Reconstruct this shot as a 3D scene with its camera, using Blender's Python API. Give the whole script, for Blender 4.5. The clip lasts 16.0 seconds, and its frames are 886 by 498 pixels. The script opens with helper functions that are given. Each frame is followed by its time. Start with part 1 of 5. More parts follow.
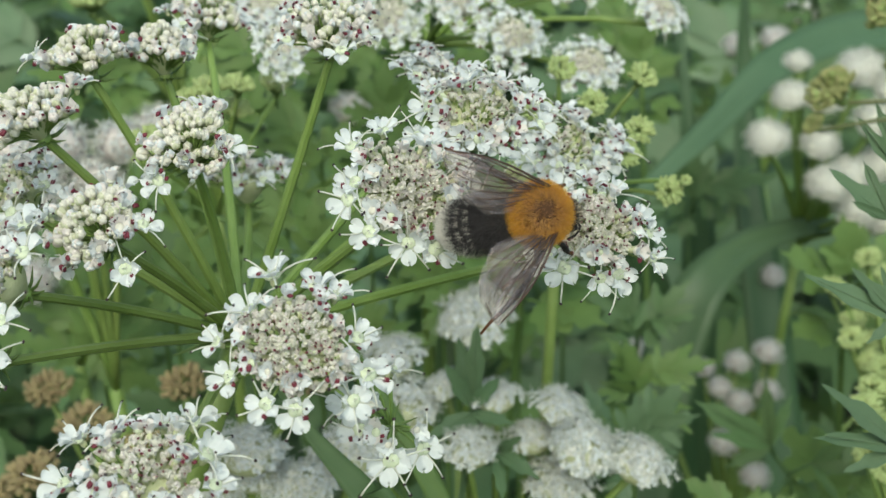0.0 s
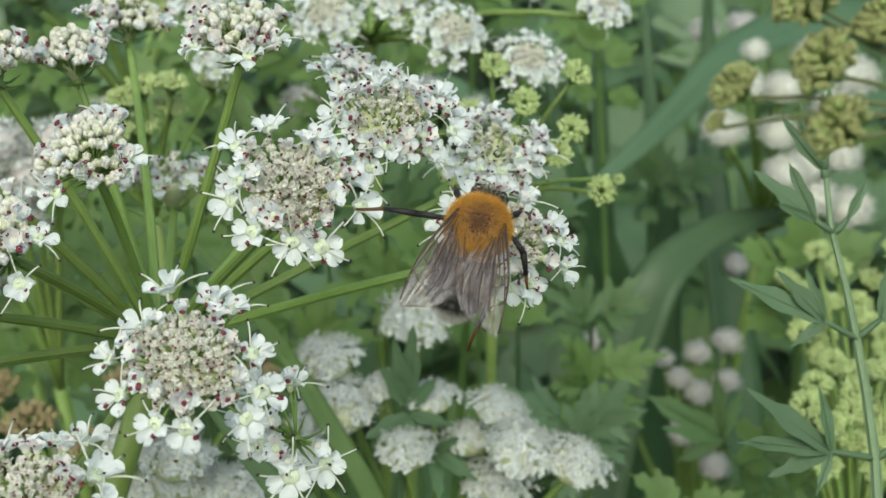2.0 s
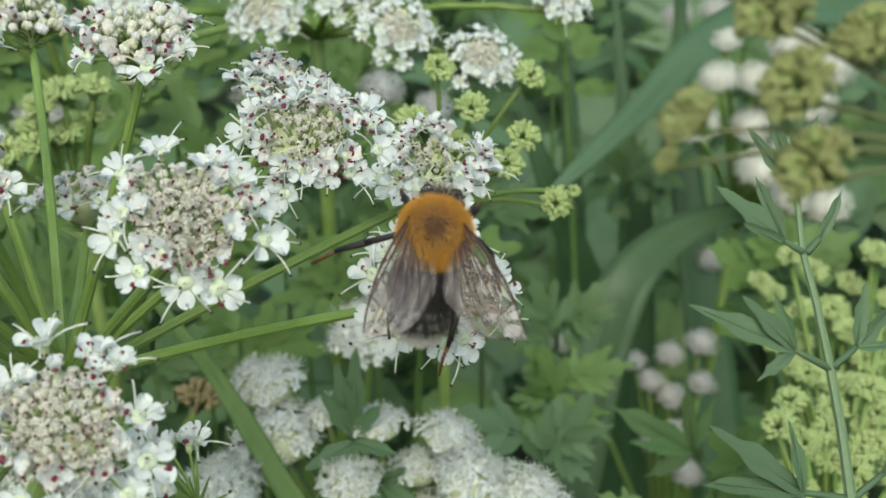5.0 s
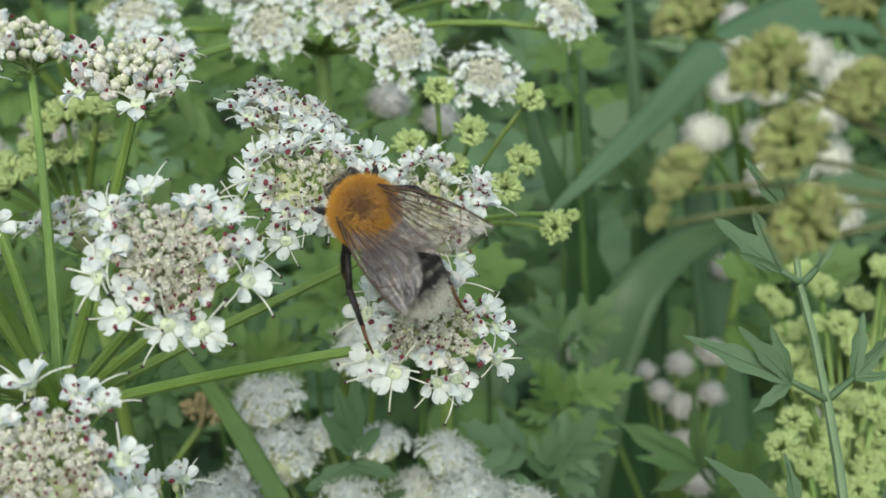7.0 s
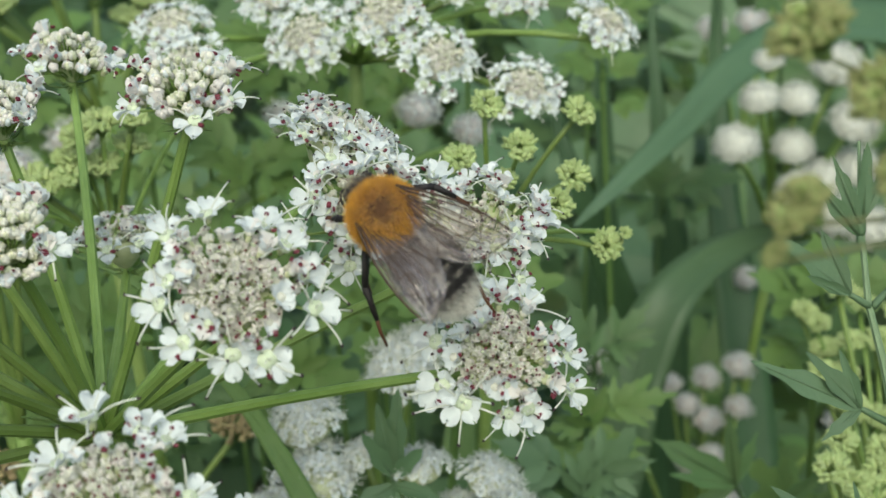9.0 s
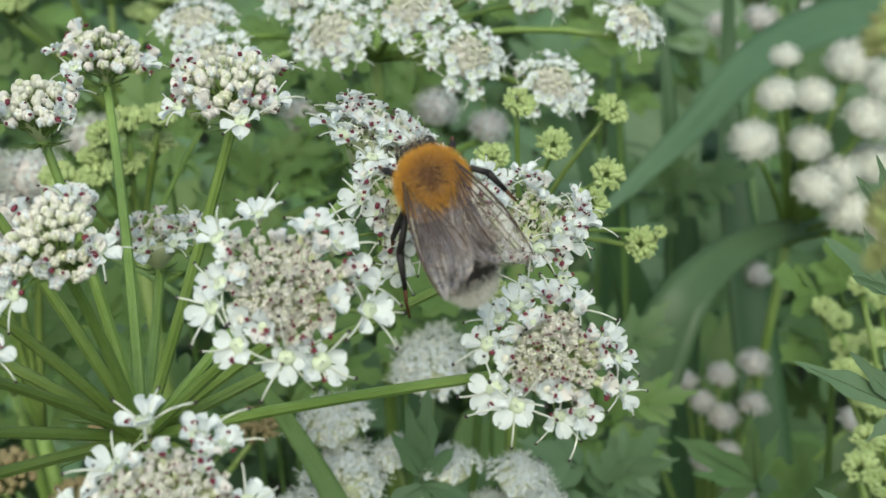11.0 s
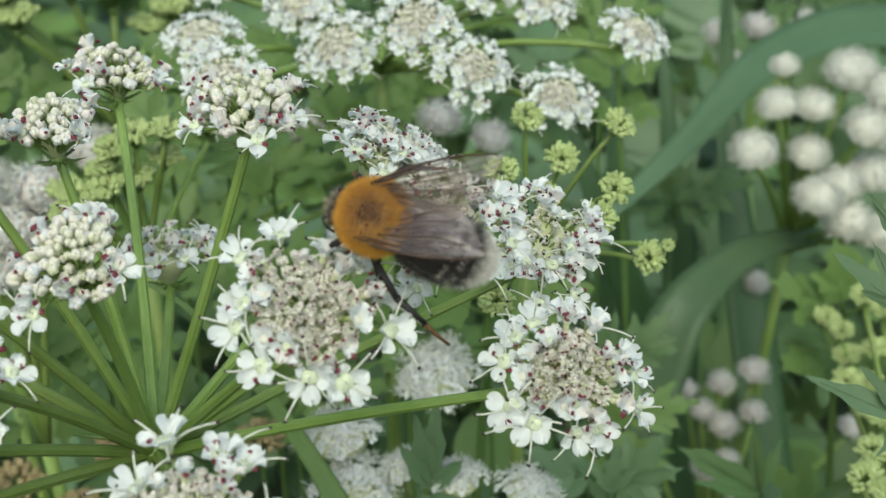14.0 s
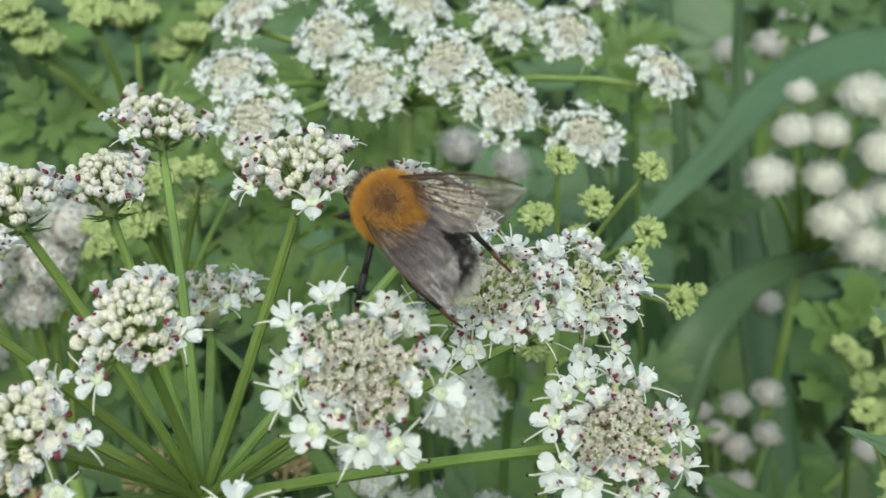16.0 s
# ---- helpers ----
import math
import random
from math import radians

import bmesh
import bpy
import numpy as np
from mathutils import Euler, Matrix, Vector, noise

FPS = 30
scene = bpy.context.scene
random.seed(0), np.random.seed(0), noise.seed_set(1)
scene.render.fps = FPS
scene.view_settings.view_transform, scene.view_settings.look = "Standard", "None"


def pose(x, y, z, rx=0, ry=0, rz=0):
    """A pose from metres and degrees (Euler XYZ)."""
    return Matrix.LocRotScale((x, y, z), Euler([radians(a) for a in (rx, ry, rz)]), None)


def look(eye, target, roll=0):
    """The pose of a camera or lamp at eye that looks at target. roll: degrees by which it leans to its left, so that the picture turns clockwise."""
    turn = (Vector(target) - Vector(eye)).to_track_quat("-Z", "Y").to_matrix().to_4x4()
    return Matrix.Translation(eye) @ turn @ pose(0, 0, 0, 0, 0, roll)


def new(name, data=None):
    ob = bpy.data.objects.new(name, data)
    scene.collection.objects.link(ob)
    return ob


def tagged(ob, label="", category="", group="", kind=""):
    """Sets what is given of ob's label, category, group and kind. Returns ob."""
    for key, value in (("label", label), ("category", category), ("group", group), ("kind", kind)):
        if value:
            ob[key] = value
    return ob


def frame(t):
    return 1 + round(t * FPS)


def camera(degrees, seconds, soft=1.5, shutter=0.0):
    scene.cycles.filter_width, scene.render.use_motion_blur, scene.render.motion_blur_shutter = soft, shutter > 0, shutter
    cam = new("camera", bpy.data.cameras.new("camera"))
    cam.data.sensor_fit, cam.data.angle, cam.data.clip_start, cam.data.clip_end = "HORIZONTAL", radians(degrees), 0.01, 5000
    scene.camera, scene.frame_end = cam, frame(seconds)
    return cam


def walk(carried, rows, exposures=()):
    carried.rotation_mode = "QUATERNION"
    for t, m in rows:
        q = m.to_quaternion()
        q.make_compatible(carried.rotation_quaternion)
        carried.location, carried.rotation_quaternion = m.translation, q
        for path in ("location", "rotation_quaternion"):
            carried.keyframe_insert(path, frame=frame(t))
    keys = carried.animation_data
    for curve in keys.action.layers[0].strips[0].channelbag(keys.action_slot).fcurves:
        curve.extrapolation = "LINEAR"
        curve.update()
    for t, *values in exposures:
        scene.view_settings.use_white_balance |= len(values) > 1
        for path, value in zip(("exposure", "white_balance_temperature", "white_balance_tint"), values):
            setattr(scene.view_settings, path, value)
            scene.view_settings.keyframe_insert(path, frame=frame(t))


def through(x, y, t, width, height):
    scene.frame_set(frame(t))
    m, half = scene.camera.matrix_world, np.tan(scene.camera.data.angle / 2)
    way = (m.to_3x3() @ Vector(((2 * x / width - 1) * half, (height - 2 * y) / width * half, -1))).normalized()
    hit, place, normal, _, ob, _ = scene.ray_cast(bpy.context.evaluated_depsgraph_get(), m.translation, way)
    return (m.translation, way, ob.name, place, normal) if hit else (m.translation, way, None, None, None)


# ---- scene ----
# Lengths in the tables below are millimetres in the frame of the first eye: x right, y ahead, z up.
cam = camera(39.8, 16.0, soft=1.5)
cam.data.dof.use_dof = True
cam.data.dof.focus_distance = 0.129
cam.data.dof.aperture_fstop = 48.0
MM = 0.001
SITE = pose(0, 0, 0.9, -25, 0, 0)
ROWS = [
    (0.0, 0.00, 0.00, 0.00, -0.000, 0.000, -0.000),
    (0.5, 3.82, 2.02, 3.24, 0.207, -0.797, 0.275),
    (1.0, 3.28, 1.44, 3.71, -0.430, -0.724, 0.142),
    (1.5, 5.29, 0.51, 3.01, -0.774, -0.745, 0.248),
    (2.0, 8.68, 2.15, 3.03, -0.582, -0.882, 0.363),
    (2.5, 10.69, 4.13, 4.43, -1.142, -0.842, 0.602),
    (3.0, 11.39, 10.57, 4.65, -1.244, -0.937, 0.598),
    (3.5, 11.25, 13.87, 6.26, -1.397, -1.353, 0.673),
    (4.0, 12.11, 15.78, 6.50, -1.657, -1.650, 0.771),
    (6.5, 17.46, 16.64, 11.16, -0.642, -1.858, 0.836),
    (7.0, 17.80, 17.03, 12.01, -0.462, -1.971, 0.751),
    (7.5, 13.43, 17.72, 11.36, -0.784, -1.531, 0.584),
    (8.0, 13.53, 19.47, 13.91, -0.442, -1.905, 0.641),
    (8.5, 10.60, 21.60, 13.12, -0.578, -1.728, 0.539),
    (9.0, 11.28, 21.82, 14.03, -0.435, -1.858, 0.507),
    (9.5, 10.15, 23.66, 14.61, -0.422, -2.018, 0.674),
    (12.0, 4.57, 22.45, 14.51, -0.714, -2.058, 0.550),
    (12.5, 4.04, 22.48, 14.48, -0.744, -2.021, 0.600),
    (13.0, 3.95, 22.67, 15.34, -0.766, -1.994, 0.597),
    (13.5, 4.99, 21.47, 15.99, -0.779, -1.946, 0.622),
    (14.0, 4.02, 22.31, 15.89, -0.949, -1.863, 0.666),
    (14.5, 0.64, 23.62, 16.19, -1.102, -1.846, 0.509),
    (15.0, -0.17, 22.23, 16.77, -1.024, -1.790, 0.500),
    (15.5, -0.84, 21.11, 18.68, -0.980, -1.831, 0.514),
    (16.0, -1.10, 20.36, 21.71, -1.035, -1.764, 0.492),
]
walk(cam, [(t, SITE @ pose(x * MM, y * MM, z * MM, 90 + pitch, roll, yaw)) for t, x, y, z, yaw, pitch, roll in ROWS], [(0.0, 0.16, 6480, -4), (16.0, 0.16, 6480, -4)])

# ---- light ----
world = bpy.data.worlds.new("overcast_sky")
scene.world = world
world.use_nodes = True
wn = world.node_tree.nodes
sky = wn.new("ShaderNodeTexSky")
sky.sky_type = "NISHITA"
sky.sun_disc = False
sky.sun_elevation, sky.sun_rotation = radians(50), radians(197)
sky.air_density, sky.dust_density, sky.ozone_density = 1.2, 4.0, 1.0
wn["Background"].inputs["Strength"].default_value = 0.15
world.node_tree.links.new(sky.outputs[0], wn["Background"].inputs["Color"])
sun_data = bpy.data.lights.new("sun", "SUN")
sun_data.energy, sun_data.angle, sun_data.color = 1.5, radians(45), (1.0, 0.97, 0.91)
sun = new("sun", sun_data)
sun.matrix_world = look((0.48, -1.60, 2.0), (0, 0, 0))


# ---- materials ----
def material(name, colour, second=None, scale=300.0, rough=0.6, bump=0.0, bump_scale=900.0, through=0.0, vary=0.0, island=False, sheen=0.0, spec=0.4):
    """A surface of two colours mixed by noise at two sizes, with fine relief; through: light let through a thin leaf."""
    m = bpy.data.materials.new(name)
    m.use_nodes = True
    n, l = m.node_tree.nodes, m.node_tree.links
    b = n["Principled BSDF"]
    b.inputs["Roughness"].default_value = rough
    b.inputs["Specular IOR Level"].default_value = spec
    if sheen:
        b.inputs["Sheen Weight"].default_value = sheen
    tc = n.new("ShaderNodeTexCoord")
    t1, t2 = n.new("ShaderNodeTexNoise"), n.new("ShaderNodeTexNoise")
    t1.inputs["Scale"].default_value, t2.inputs["Scale"].default_value = scale, scale * 5.3
    t1.inputs["Detail"].default_value = t2.inputs["Detail"].default_value = 3
    for t in (t1, t2):
        l.new(tc.outputs["Object"], t.inputs["Vector"])
    add = n.new("ShaderNodeMath")
    add.operation = "MULTIPLY_ADD"
    add.inputs[1].default_value = 0.45
    l.new(t2.outputs["Fac"], add.inputs[0])
    l.new(t1.outputs["Fac"], add.inputs[2])
    ramp = n.new("ShaderNodeMapRange")
    ramp.inputs["From Min"].default_value, ramp.inputs["From Max"].default_value = 0.45, 1.0
    l.new(add.outputs[0], ramp.inputs["Value"])
    mix = n.new("ShaderNodeMix")
    mix.data_type = "RGBA"
    mix.inputs["A"].default_value = (*colour, 1)
    mix.inputs["B"].default_value = (*(second or [c * 0.75 for c in colour]), 1)
    l.new(ramp.outputs[0], mix.inputs["Factor"])
    out = mix.outputs["Result"]
    if vary:
        hsv = n.new("ShaderNodeHueSaturation")
        src = n.new("ShaderNodeNewGeometry") if island else n.new("ShaderNodeObjectInfo")
        rnd = src.outputs["Random Per Island"] if island else src.outputs["Random"]
        for name_in, lo, hi in (("Hue", 0.5 - vary * 0.06, 0.5 + vary * 0.05), ("Value", 1 - vary, 1 + vary)):
            mr = n.new("ShaderNodeMapRange")
            mr.inputs["To Min"].default_value, mr.inputs["To Max"].default_value = lo, hi
            l.new(rnd, mr.inputs["Value"])
            l.new(mr.outputs[0], hsv.inputs[name_in])
        l.new(out, hsv.inputs["Color"])
        out = hsv.outputs[0]
    l.new(out, b.inputs["Base Color"])
    if bump:
        t3 = n.new("ShaderNodeTexNoise")
        t3.inputs["Scale"].default_value = bump_scale
        l.new(tc.outputs["Object"], t3.inputs["Vector"])
        bp = n.new("ShaderNodeBump")
        bp.inputs["Strength"].default_value, bp.inputs["Distance"].default_value = bump, 0.0002
        l.new(t3.outputs["Fac"], bp.inputs["Height"])
        l.new(bp.outputs[0], b.inputs["Normal"])
    if through:
        tr = n.new("ShaderNodeBsdfTranslucent")
        l.new(out, tr.inputs["Color"])
        ms = n.new("ShaderNodeMixShader")
        ms.inputs[0].default_value = through
        l.new(b.outputs[0], ms.inputs[1])
        l.new(tr.outputs[0], ms.inputs[2])
        l.new(ms.outputs[0], n["Material Output"].inputs["Surface"])
    return m


PETAL = material("white_petal", (0.825, 0.855, 0.86), (0.745, 0.78, 0.785), 900, 0.55, 0.4, 1800, through=0.32, spec=0.25)
CREAM = material("cream_bud", (0.88, 0.865, 0.785), (0.82, 0.80, 0.69), 700, 0.5, 0.3, 3000, through=0.38)
BUD_GREEN = material("greenish_bud", (0.74, 0.755, 0.57), (0.67, 0.69, 0.49), 700, 0.5, 0.3, 3000, through=0.38)
BLUSH = material("blush_petal", (0.88, 0.85, 0.82), (0.84, 0.785, 0.745), 700, 0.5, 0.2, 3000, through=0.38)
YOUNG = material("pale_young_petal", (0.74, 0.745, 0.655), (0.68, 0.655, 0.57), 700, 0.55, 0.3, 3000, through=0.34)
DISC = material("pale_green_disc", (0.57, 0.63, 0.46), (0.49, 0.55, 0.39), 1500, 0.5, 0.5, 3500)
OVARY = material("green_ovary", (0.44, 0.48, 0.26), (0.55, 0.57, 0.36), 900, 0.5, 0.3, 3000)
FILAMENT = material("white_filament", (0.78, 0.80, 0.72), None, 900, 0.5, through=0.2)
ANTHER = material("dark_red_anther", (0.17, 0.022, 0.042), (0.10, 0.014, 0.026), 2500, 0.55)
ANTHER_OLD = material("blackish_anther", (0.025, 0.018, 0.022), (0.05, 0.03, 0.03), 2500, 0.6)
RAY = material("ribbed_green_stem", (0.155, 0.238, 0.050), (0.210, 0.300, 0.088), 160, 0.45, 0.35, 700, vary=0.16)
BRACT = material("green_bract", (0.12, 0.20, 0.05), (0.18, 0.26, 0.08), 400, 0.5, through=0.2)
LIME = material("lime_bud", (0.48, 0.565, 0.26), (0.38, 0.475, 0.19), 500, 0.5, 0.3, 2500, through=0.15, vary=0.1, island=True)
OLIVE_RAY = material("olive_ray", (0.10, 0.13, 0.05), (0.13, 0.14, 0.06), 260, 0.6, 0.3, 1500)
OLIVE = material("olive_fruit", (0.21, 0.28, 0.085), (0.25, 0.26, 0.11), 260, 0.55, 0.4, 1800, vary=0.2, island=True)
WITHER = material("withered_brown", (0.22, 0.18, 0.09), (0.31, 0.25, 0.13), 200, 0.7, 0.4, 1500, vary=0.2, island=True)
GLOBE = material("creamy_white_petal", (0.88, 0.88, 0.83), (0.83, 0.83, 0.76), 500, 0.6, 0.2, 2000, through=0.3, spec=0.2)
BUFF = material("buff_fruit_tip", (0.33, 0.325, 0.14), (0.27, 0.28, 0.11), 400, 0.6, 0.3, 1800, vary=0.2, island=True)
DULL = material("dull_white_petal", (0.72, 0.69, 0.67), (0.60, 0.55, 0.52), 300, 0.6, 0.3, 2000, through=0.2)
LEAF = material("green_leaf", (0.088, 0.160, 0.058), (0.120, 0.200, 0.080), 60, 0.5, 0.3, 500, through=0.3, vary=0.16, island=True)
LEAF_BLUE = material("bluish_green_leaf", (0.105, 0.180, 0.085), (0.135, 0.215, 0.11), 90, 0.45, 0.3, 600, through=0.25, vary=0.12, island=True)
LEAF_LIGHT = material("light_green_leaf", (0.165, 0.265, 0.075), (0.125, 0.215, 0.062), 80, 0.5, 0.3, 500, through=0.35, vary=0.16, island=True)
LEAF_GREY = material("grey_green_leaf", (0.098, 0.165, 0.082), (0.125, 0.195, 0.105), 220, 0.55, 0.4, 1200, through=0.2, vary=0.1, island=True)
STALK = material("pale_ribbed_stalk", (0.15, 0.225, 0.12), (0.20, 0.275, 0.155), 200, 0.5, 0.3, 900)
BLADE = material("grey_green_blade", (0.086, 0.158, 0.084), (0.105, 0.185, 0.098), 30, 0.4, 0.2, 300, through=0.2)
BLADE_MID = material("mid_green_blade", (0.075, 0.132, 0.060), (0.090, 0.150, 0.070), 30, 0.45, 0.2, 300, through=0.2)
BLADE_DARK = material("dark_green_blade", (0.046, 0.098, 0.038), (0.060, 0.120, 0.048), 30, 0.5, 0.2, 300, through=0.15)
SOIL = material("mossy_soil", (0.040, 0.040, 0.020), (0.05, 0.085, 0.030), 6, 0.9, 0.6, 60)
ORANGE = material("orange_fur", (0.62, 0.325, 0.030), (0.50, 0.24, 0.020), 500, 0.7, vary=0.3, island=True, sheen=0.3)
DARKFUR = material("black_fur", (0.020, 0.018, 0.020), (0.035, 0.03, 0.03), 500, 0.7, vary=0.3, island=True, sheen=0.2)
PALEFUR = material("white_fur", (0.72, 0.70, 0.64), (0.60, 0.58, 0.52), 500, 0.7, vary=0.15, island=True, sheen=0.2)
GREYFUR = material("pale_buff_fur", (0.48, 0.42, 0.30), (0.38, 0.32, 0.22), 500, 0.7, vary=0.2, island=True, sheen=0.2)
SHELL = material("black_shell", (0.012, 0.010, 0.012), (0.022, 0.018, 0.018), 900, 0.6, 0.3, 2000)
BARE = material("bare_brown_thorax", (0.085, 0.042, 0.018), (0.055, 0.030, 0.018), 700, 0.85, 0.3, 2000, spec=0.15)
TARSUS = material("rusty_tarsus", (0.12, 0.045, 0.015), (0.07, 0.03, 0.012), 900, 0.5)
VEIN = material("brown_vein", (0.065, 0.036, 0.022), (0.045, 0.025, 0.017), 900, 0.45)


def wing_material():
    """A thin smoky film, clear and brownish at the root; its milkier tip stands in for reflected sky."""
    m = bpy.data.materials.new("smoky_wing")
    m.use_nodes = True
    n, l = m.node_tree.nodes, m.node_tree.links
    b = n["Principled BSDF"]
    b.inputs["Roughness"].default_value = 0.24
    b.inputs["Specular IOR Level"].default_value = 0.85
    tc, w = n.new("ShaderNodeTexCoord"), n.new("ShaderNodeTexNoise")
    w.inputs["Scale"].default_value = 1300
    w.inputs["Detail"].default_value = 3
    stretch = n.new("ShaderNodeMapping")
    stretch.inputs["Scale"].default_value = (0.14, 1, 1)
    l.new(tc.outputs["Object"], stretch.inputs["Vector"])
    l.new(stretch.outputs[0], w.inputs["Vector"])
    folds = n.new("ShaderNodeTexNoise")
    folds.inputs["Scale"].default_value, folds.inputs["Detail"].default_value = 2600, 2
    l.new(stretch.outputs[0], folds.inputs["Vector"])
    # dark vein-like streaks and paler crease glints, both put into the colour
    tone = n.new("ShaderNodeMapRange")
    tone.inputs["From Min"].default_value, tone.inputs["From Max"].default_value = 0.30, 0.60
    l.new(folds.outputs["Fac"], tone.inputs["Value"])
    colour = n.new("ShaderNodeMix")
    colour.data_type = "RGBA"
    colour.inputs["A"].default_value, colour.inputs["B"].default_value = (0.11, 0.09, 0.09, 1), (0.35, 0.315, 0.335, 1)
    l.new(tone.outputs[0], colour.inputs["Factor"])
    l.new(colour.outputs["Result"], b.inputs["Base Color"])
    bp = n.new("ShaderNodeBump")
    bp.inputs["Strength"].default_value, bp.inputs["Distance"].default_value = 0.5, 0.0002
    l.new(folds.outputs["Fac"], bp.inputs["Height"])
    l.new(bp.outputs[0], b.inputs["Normal"])
    t = n.new("ShaderNodeBsdfTransparent")
    t.inputs[0].default_value = (0.90, 0.85, 0.77, 1)
    ms = n.new("ShaderNodeMixShader")
    streak, reach, total = n.new("ShaderNodeMapRange"), n.new("ShaderNodeMapRange"), n.new("ShaderNodeMath")
    # denser streaks paint the bright creases
    streak.inputs["From Min"].default_value, streak.inputs["From Max"].default_value = 0.36, 0.66
    streak.inputs["To Min"].default_value, streak.inputs["To Max"].default_value = 0.40, 1.0
    l.new(w.outputs["Fac"], streak.inputs["Value"])
    split = n.new("ShaderNodeSeparateXYZ")
    l.new(tc.outputs["Object"], split.inputs[0])
    # more opaque towards the tip, painted in place of sky sheen
    reach.inputs["From Min"].default_value, reach.inputs["From Max"].default_value = -0.002, -0.0085
    reach.inputs["To Min"].default_value, reach.inputs["To Max"].default_value = 0.20, 0.60
    l.new(split.outputs["X"], reach.inputs["Value"])
    total.operation = "MULTIPLY"
    l.new(streak.outputs[0], total.inputs[0])
    l.new(reach.outputs[0], total.inputs[1])
    l.new(total.outputs[0], ms.inputs[0])
    l.new(t.outputs[0], ms.inputs[1])
    l.new(b.outputs[0], ms.inputs[2])
    l.new(ms.outputs[0], n["Material Output"].inputs["Surface"])
    return m


WING = wing_material()


# ---- shaping tools ----
class Shape:
    """Gathers faces of several materials into one mesh."""

    def __init__(self):
        self.v, self.f, self.m, self.mats, self.count = [], [], [], [], 0

    def add(self, verts, faces, mat, matrix=None):
        verts = np.asarray(verts, float).reshape(-1, 3)
        if matrix is not None:
            a = np.array(matrix)
            verts = verts @ a[:3, :3].T + a[:3, 3]
        if mat not in self.mats:
            self.mats.append(mat)
        k, i = self.mats.index(mat), self.count
        self.v.append(verts)
        self.f += [tuple(i + q for q in face) for face in faces]
        self.m += [k] * len(faces)
        self.count += len(verts)
        return self

    def merge(self, other, matrix):
        a = np.array(matrix)
        for mat in other.mats:
            if mat not in self.mats:
                self.mats.append(mat)
        i = self.count
        self.v.append(other.points() @ a[:3, :3].T + a[:3, 3])
        self.f += [tuple(i + q for q in face) for face in other.f]
        self.m += [self.mats.index(other.mats[k]) for k in other.m]
        self.count += other.count

    def joined(self):
        """Ties loose pieces to one another with hairline faces where they touch, so that the mesh is one piece."""
        pts = self.points()
        root = list(range(len(pts)))

        def find(i):
            while root[i] != i:
                root[i] = root[root[i]]
                i = root[i]
            return i
        mate = {}
        for face in self.f:
            for q in face:
                root[find(q)] = find(face[0])
            for a, b in zip(face, face[1:] + face[:1]):
                mate[a] = b
        while True:
            ids = np.array([find(i) for i in range(len(pts))])
            main = ids == ids[0]
            if main.all():
                return self
            a, b = np.where(main)[0], np.where(~main)[0]
            d = ((pts[a][:, None] - pts[b][None]) ** 2).sum(2)
            i, j = np.unravel_index(d.argmin(), d.shape)
            i, j = int(a[i]), int(b[j])
            self.f.append((i, j, mate[j]))
            self.m.append(self.m[0])
            root[find(j)] = find(i)

    def points(self):
        return np.concatenate(self.v)

    def mesh(self, name, smooth=True):
        me = bpy.data.meshes.new(name)
        me.from_pydata(self.points().tolist(), [], self.f)
        for mat in self.mats:
            me.materials.append(mat)
        me.polygons.foreach_set("material_index", self.m)
        me.polygons.foreach_set("use_smooth", [smooth] * len(self.f))
        me.update()
        return me

    def tube(self, pts, radii, mat, sides=7, ribs=0.0):
        pts = [Vector(p) for p in pts]
        if not hasattr(radii, "__len__"):
            radii = [radii] * len(pts)
        side = None
        verts = []
        for i, p in enumerate(pts):
            d = (pts[min(i + 1, len(pts) - 1)] - pts[max(i - 1, 0)]).normalized()
            if side is None:
                side = d.orthogonal().normalized()
            side = (side - d * side.dot(d)).normalized()
            up = d.cross(side)
            for k in range(sides):
                a = 2 * math.pi * k / sides
                r = radii[i] * (1 - ribs * (k % 2))
                verts.append(p + (side * math.cos(a) + up * math.sin(a)) * r)
        faces = [(i * sides + k, i * sides + (k + 1) % sides, (i + 1) * sides + (k + 1) % sides, (i + 1) * sides + k) for i in range(len(pts) - 1) for k in range(sides)]
        faces += [tuple(range(sides))[::-1], tuple(range((len(pts) - 1) * sides, len(pts) * sides))]
        return self.add([tuple(v) for v in verts], faces, mat)

    def ball(self, centre, size, mat, rings=5, segs=8, matrix=None):
        """An ellipsoid; size: half-lengths."""
        verts = [(0, 0, 1)]
        for i in range(1, rings):
            a = math.pi * i / rings
            verts += [(math.sin(a) * math.cos(2 * math.pi * k / segs), math.sin(a) * math.sin(2 * math.pi * k / segs), math.cos(a)) for k in range(segs)]
        verts.append((0, 0, -1))
        faces = [(0, 1 + k, 1 + (k + 1) % segs) for k in range(segs)]
        for i in range(rings - 2):
            o = 1 + i * segs
            faces += [(o + k, o + segs + k, o + segs + (k + 1) % segs, o + (k + 1) % segs) for k in range(segs)]
        o = 1 + (rings - 2) * segs
        faces += [(o + k, len(verts) - 1, o + (k + 1) % segs) for k in range(segs)]
        verts = np.array(verts) * np.array(size) + np.array(centre)
        return self.add(verts, faces, mat, matrix)


def part(name, shape, parent, label="", matrix=None, smooth=True):
    """One mesh object under a thing or a part."""
    ob = new(name, shape if isinstance(shape, bpy.types.Mesh) else shape.mesh(name, smooth))
    ob.parent = parent
    if matrix is not None:
        ob.matrix_basis = matrix
    return tagged(ob, label)


def at(x, y, z):
    """A place in the world from millimetres in the frame of the first eye."""
    return SITE @ Vector((x * MM, y * MM, z * MM))


def way(x, y, z):
    return (SITE.to_3x3() @ Vector((x, y, z))).normalized()


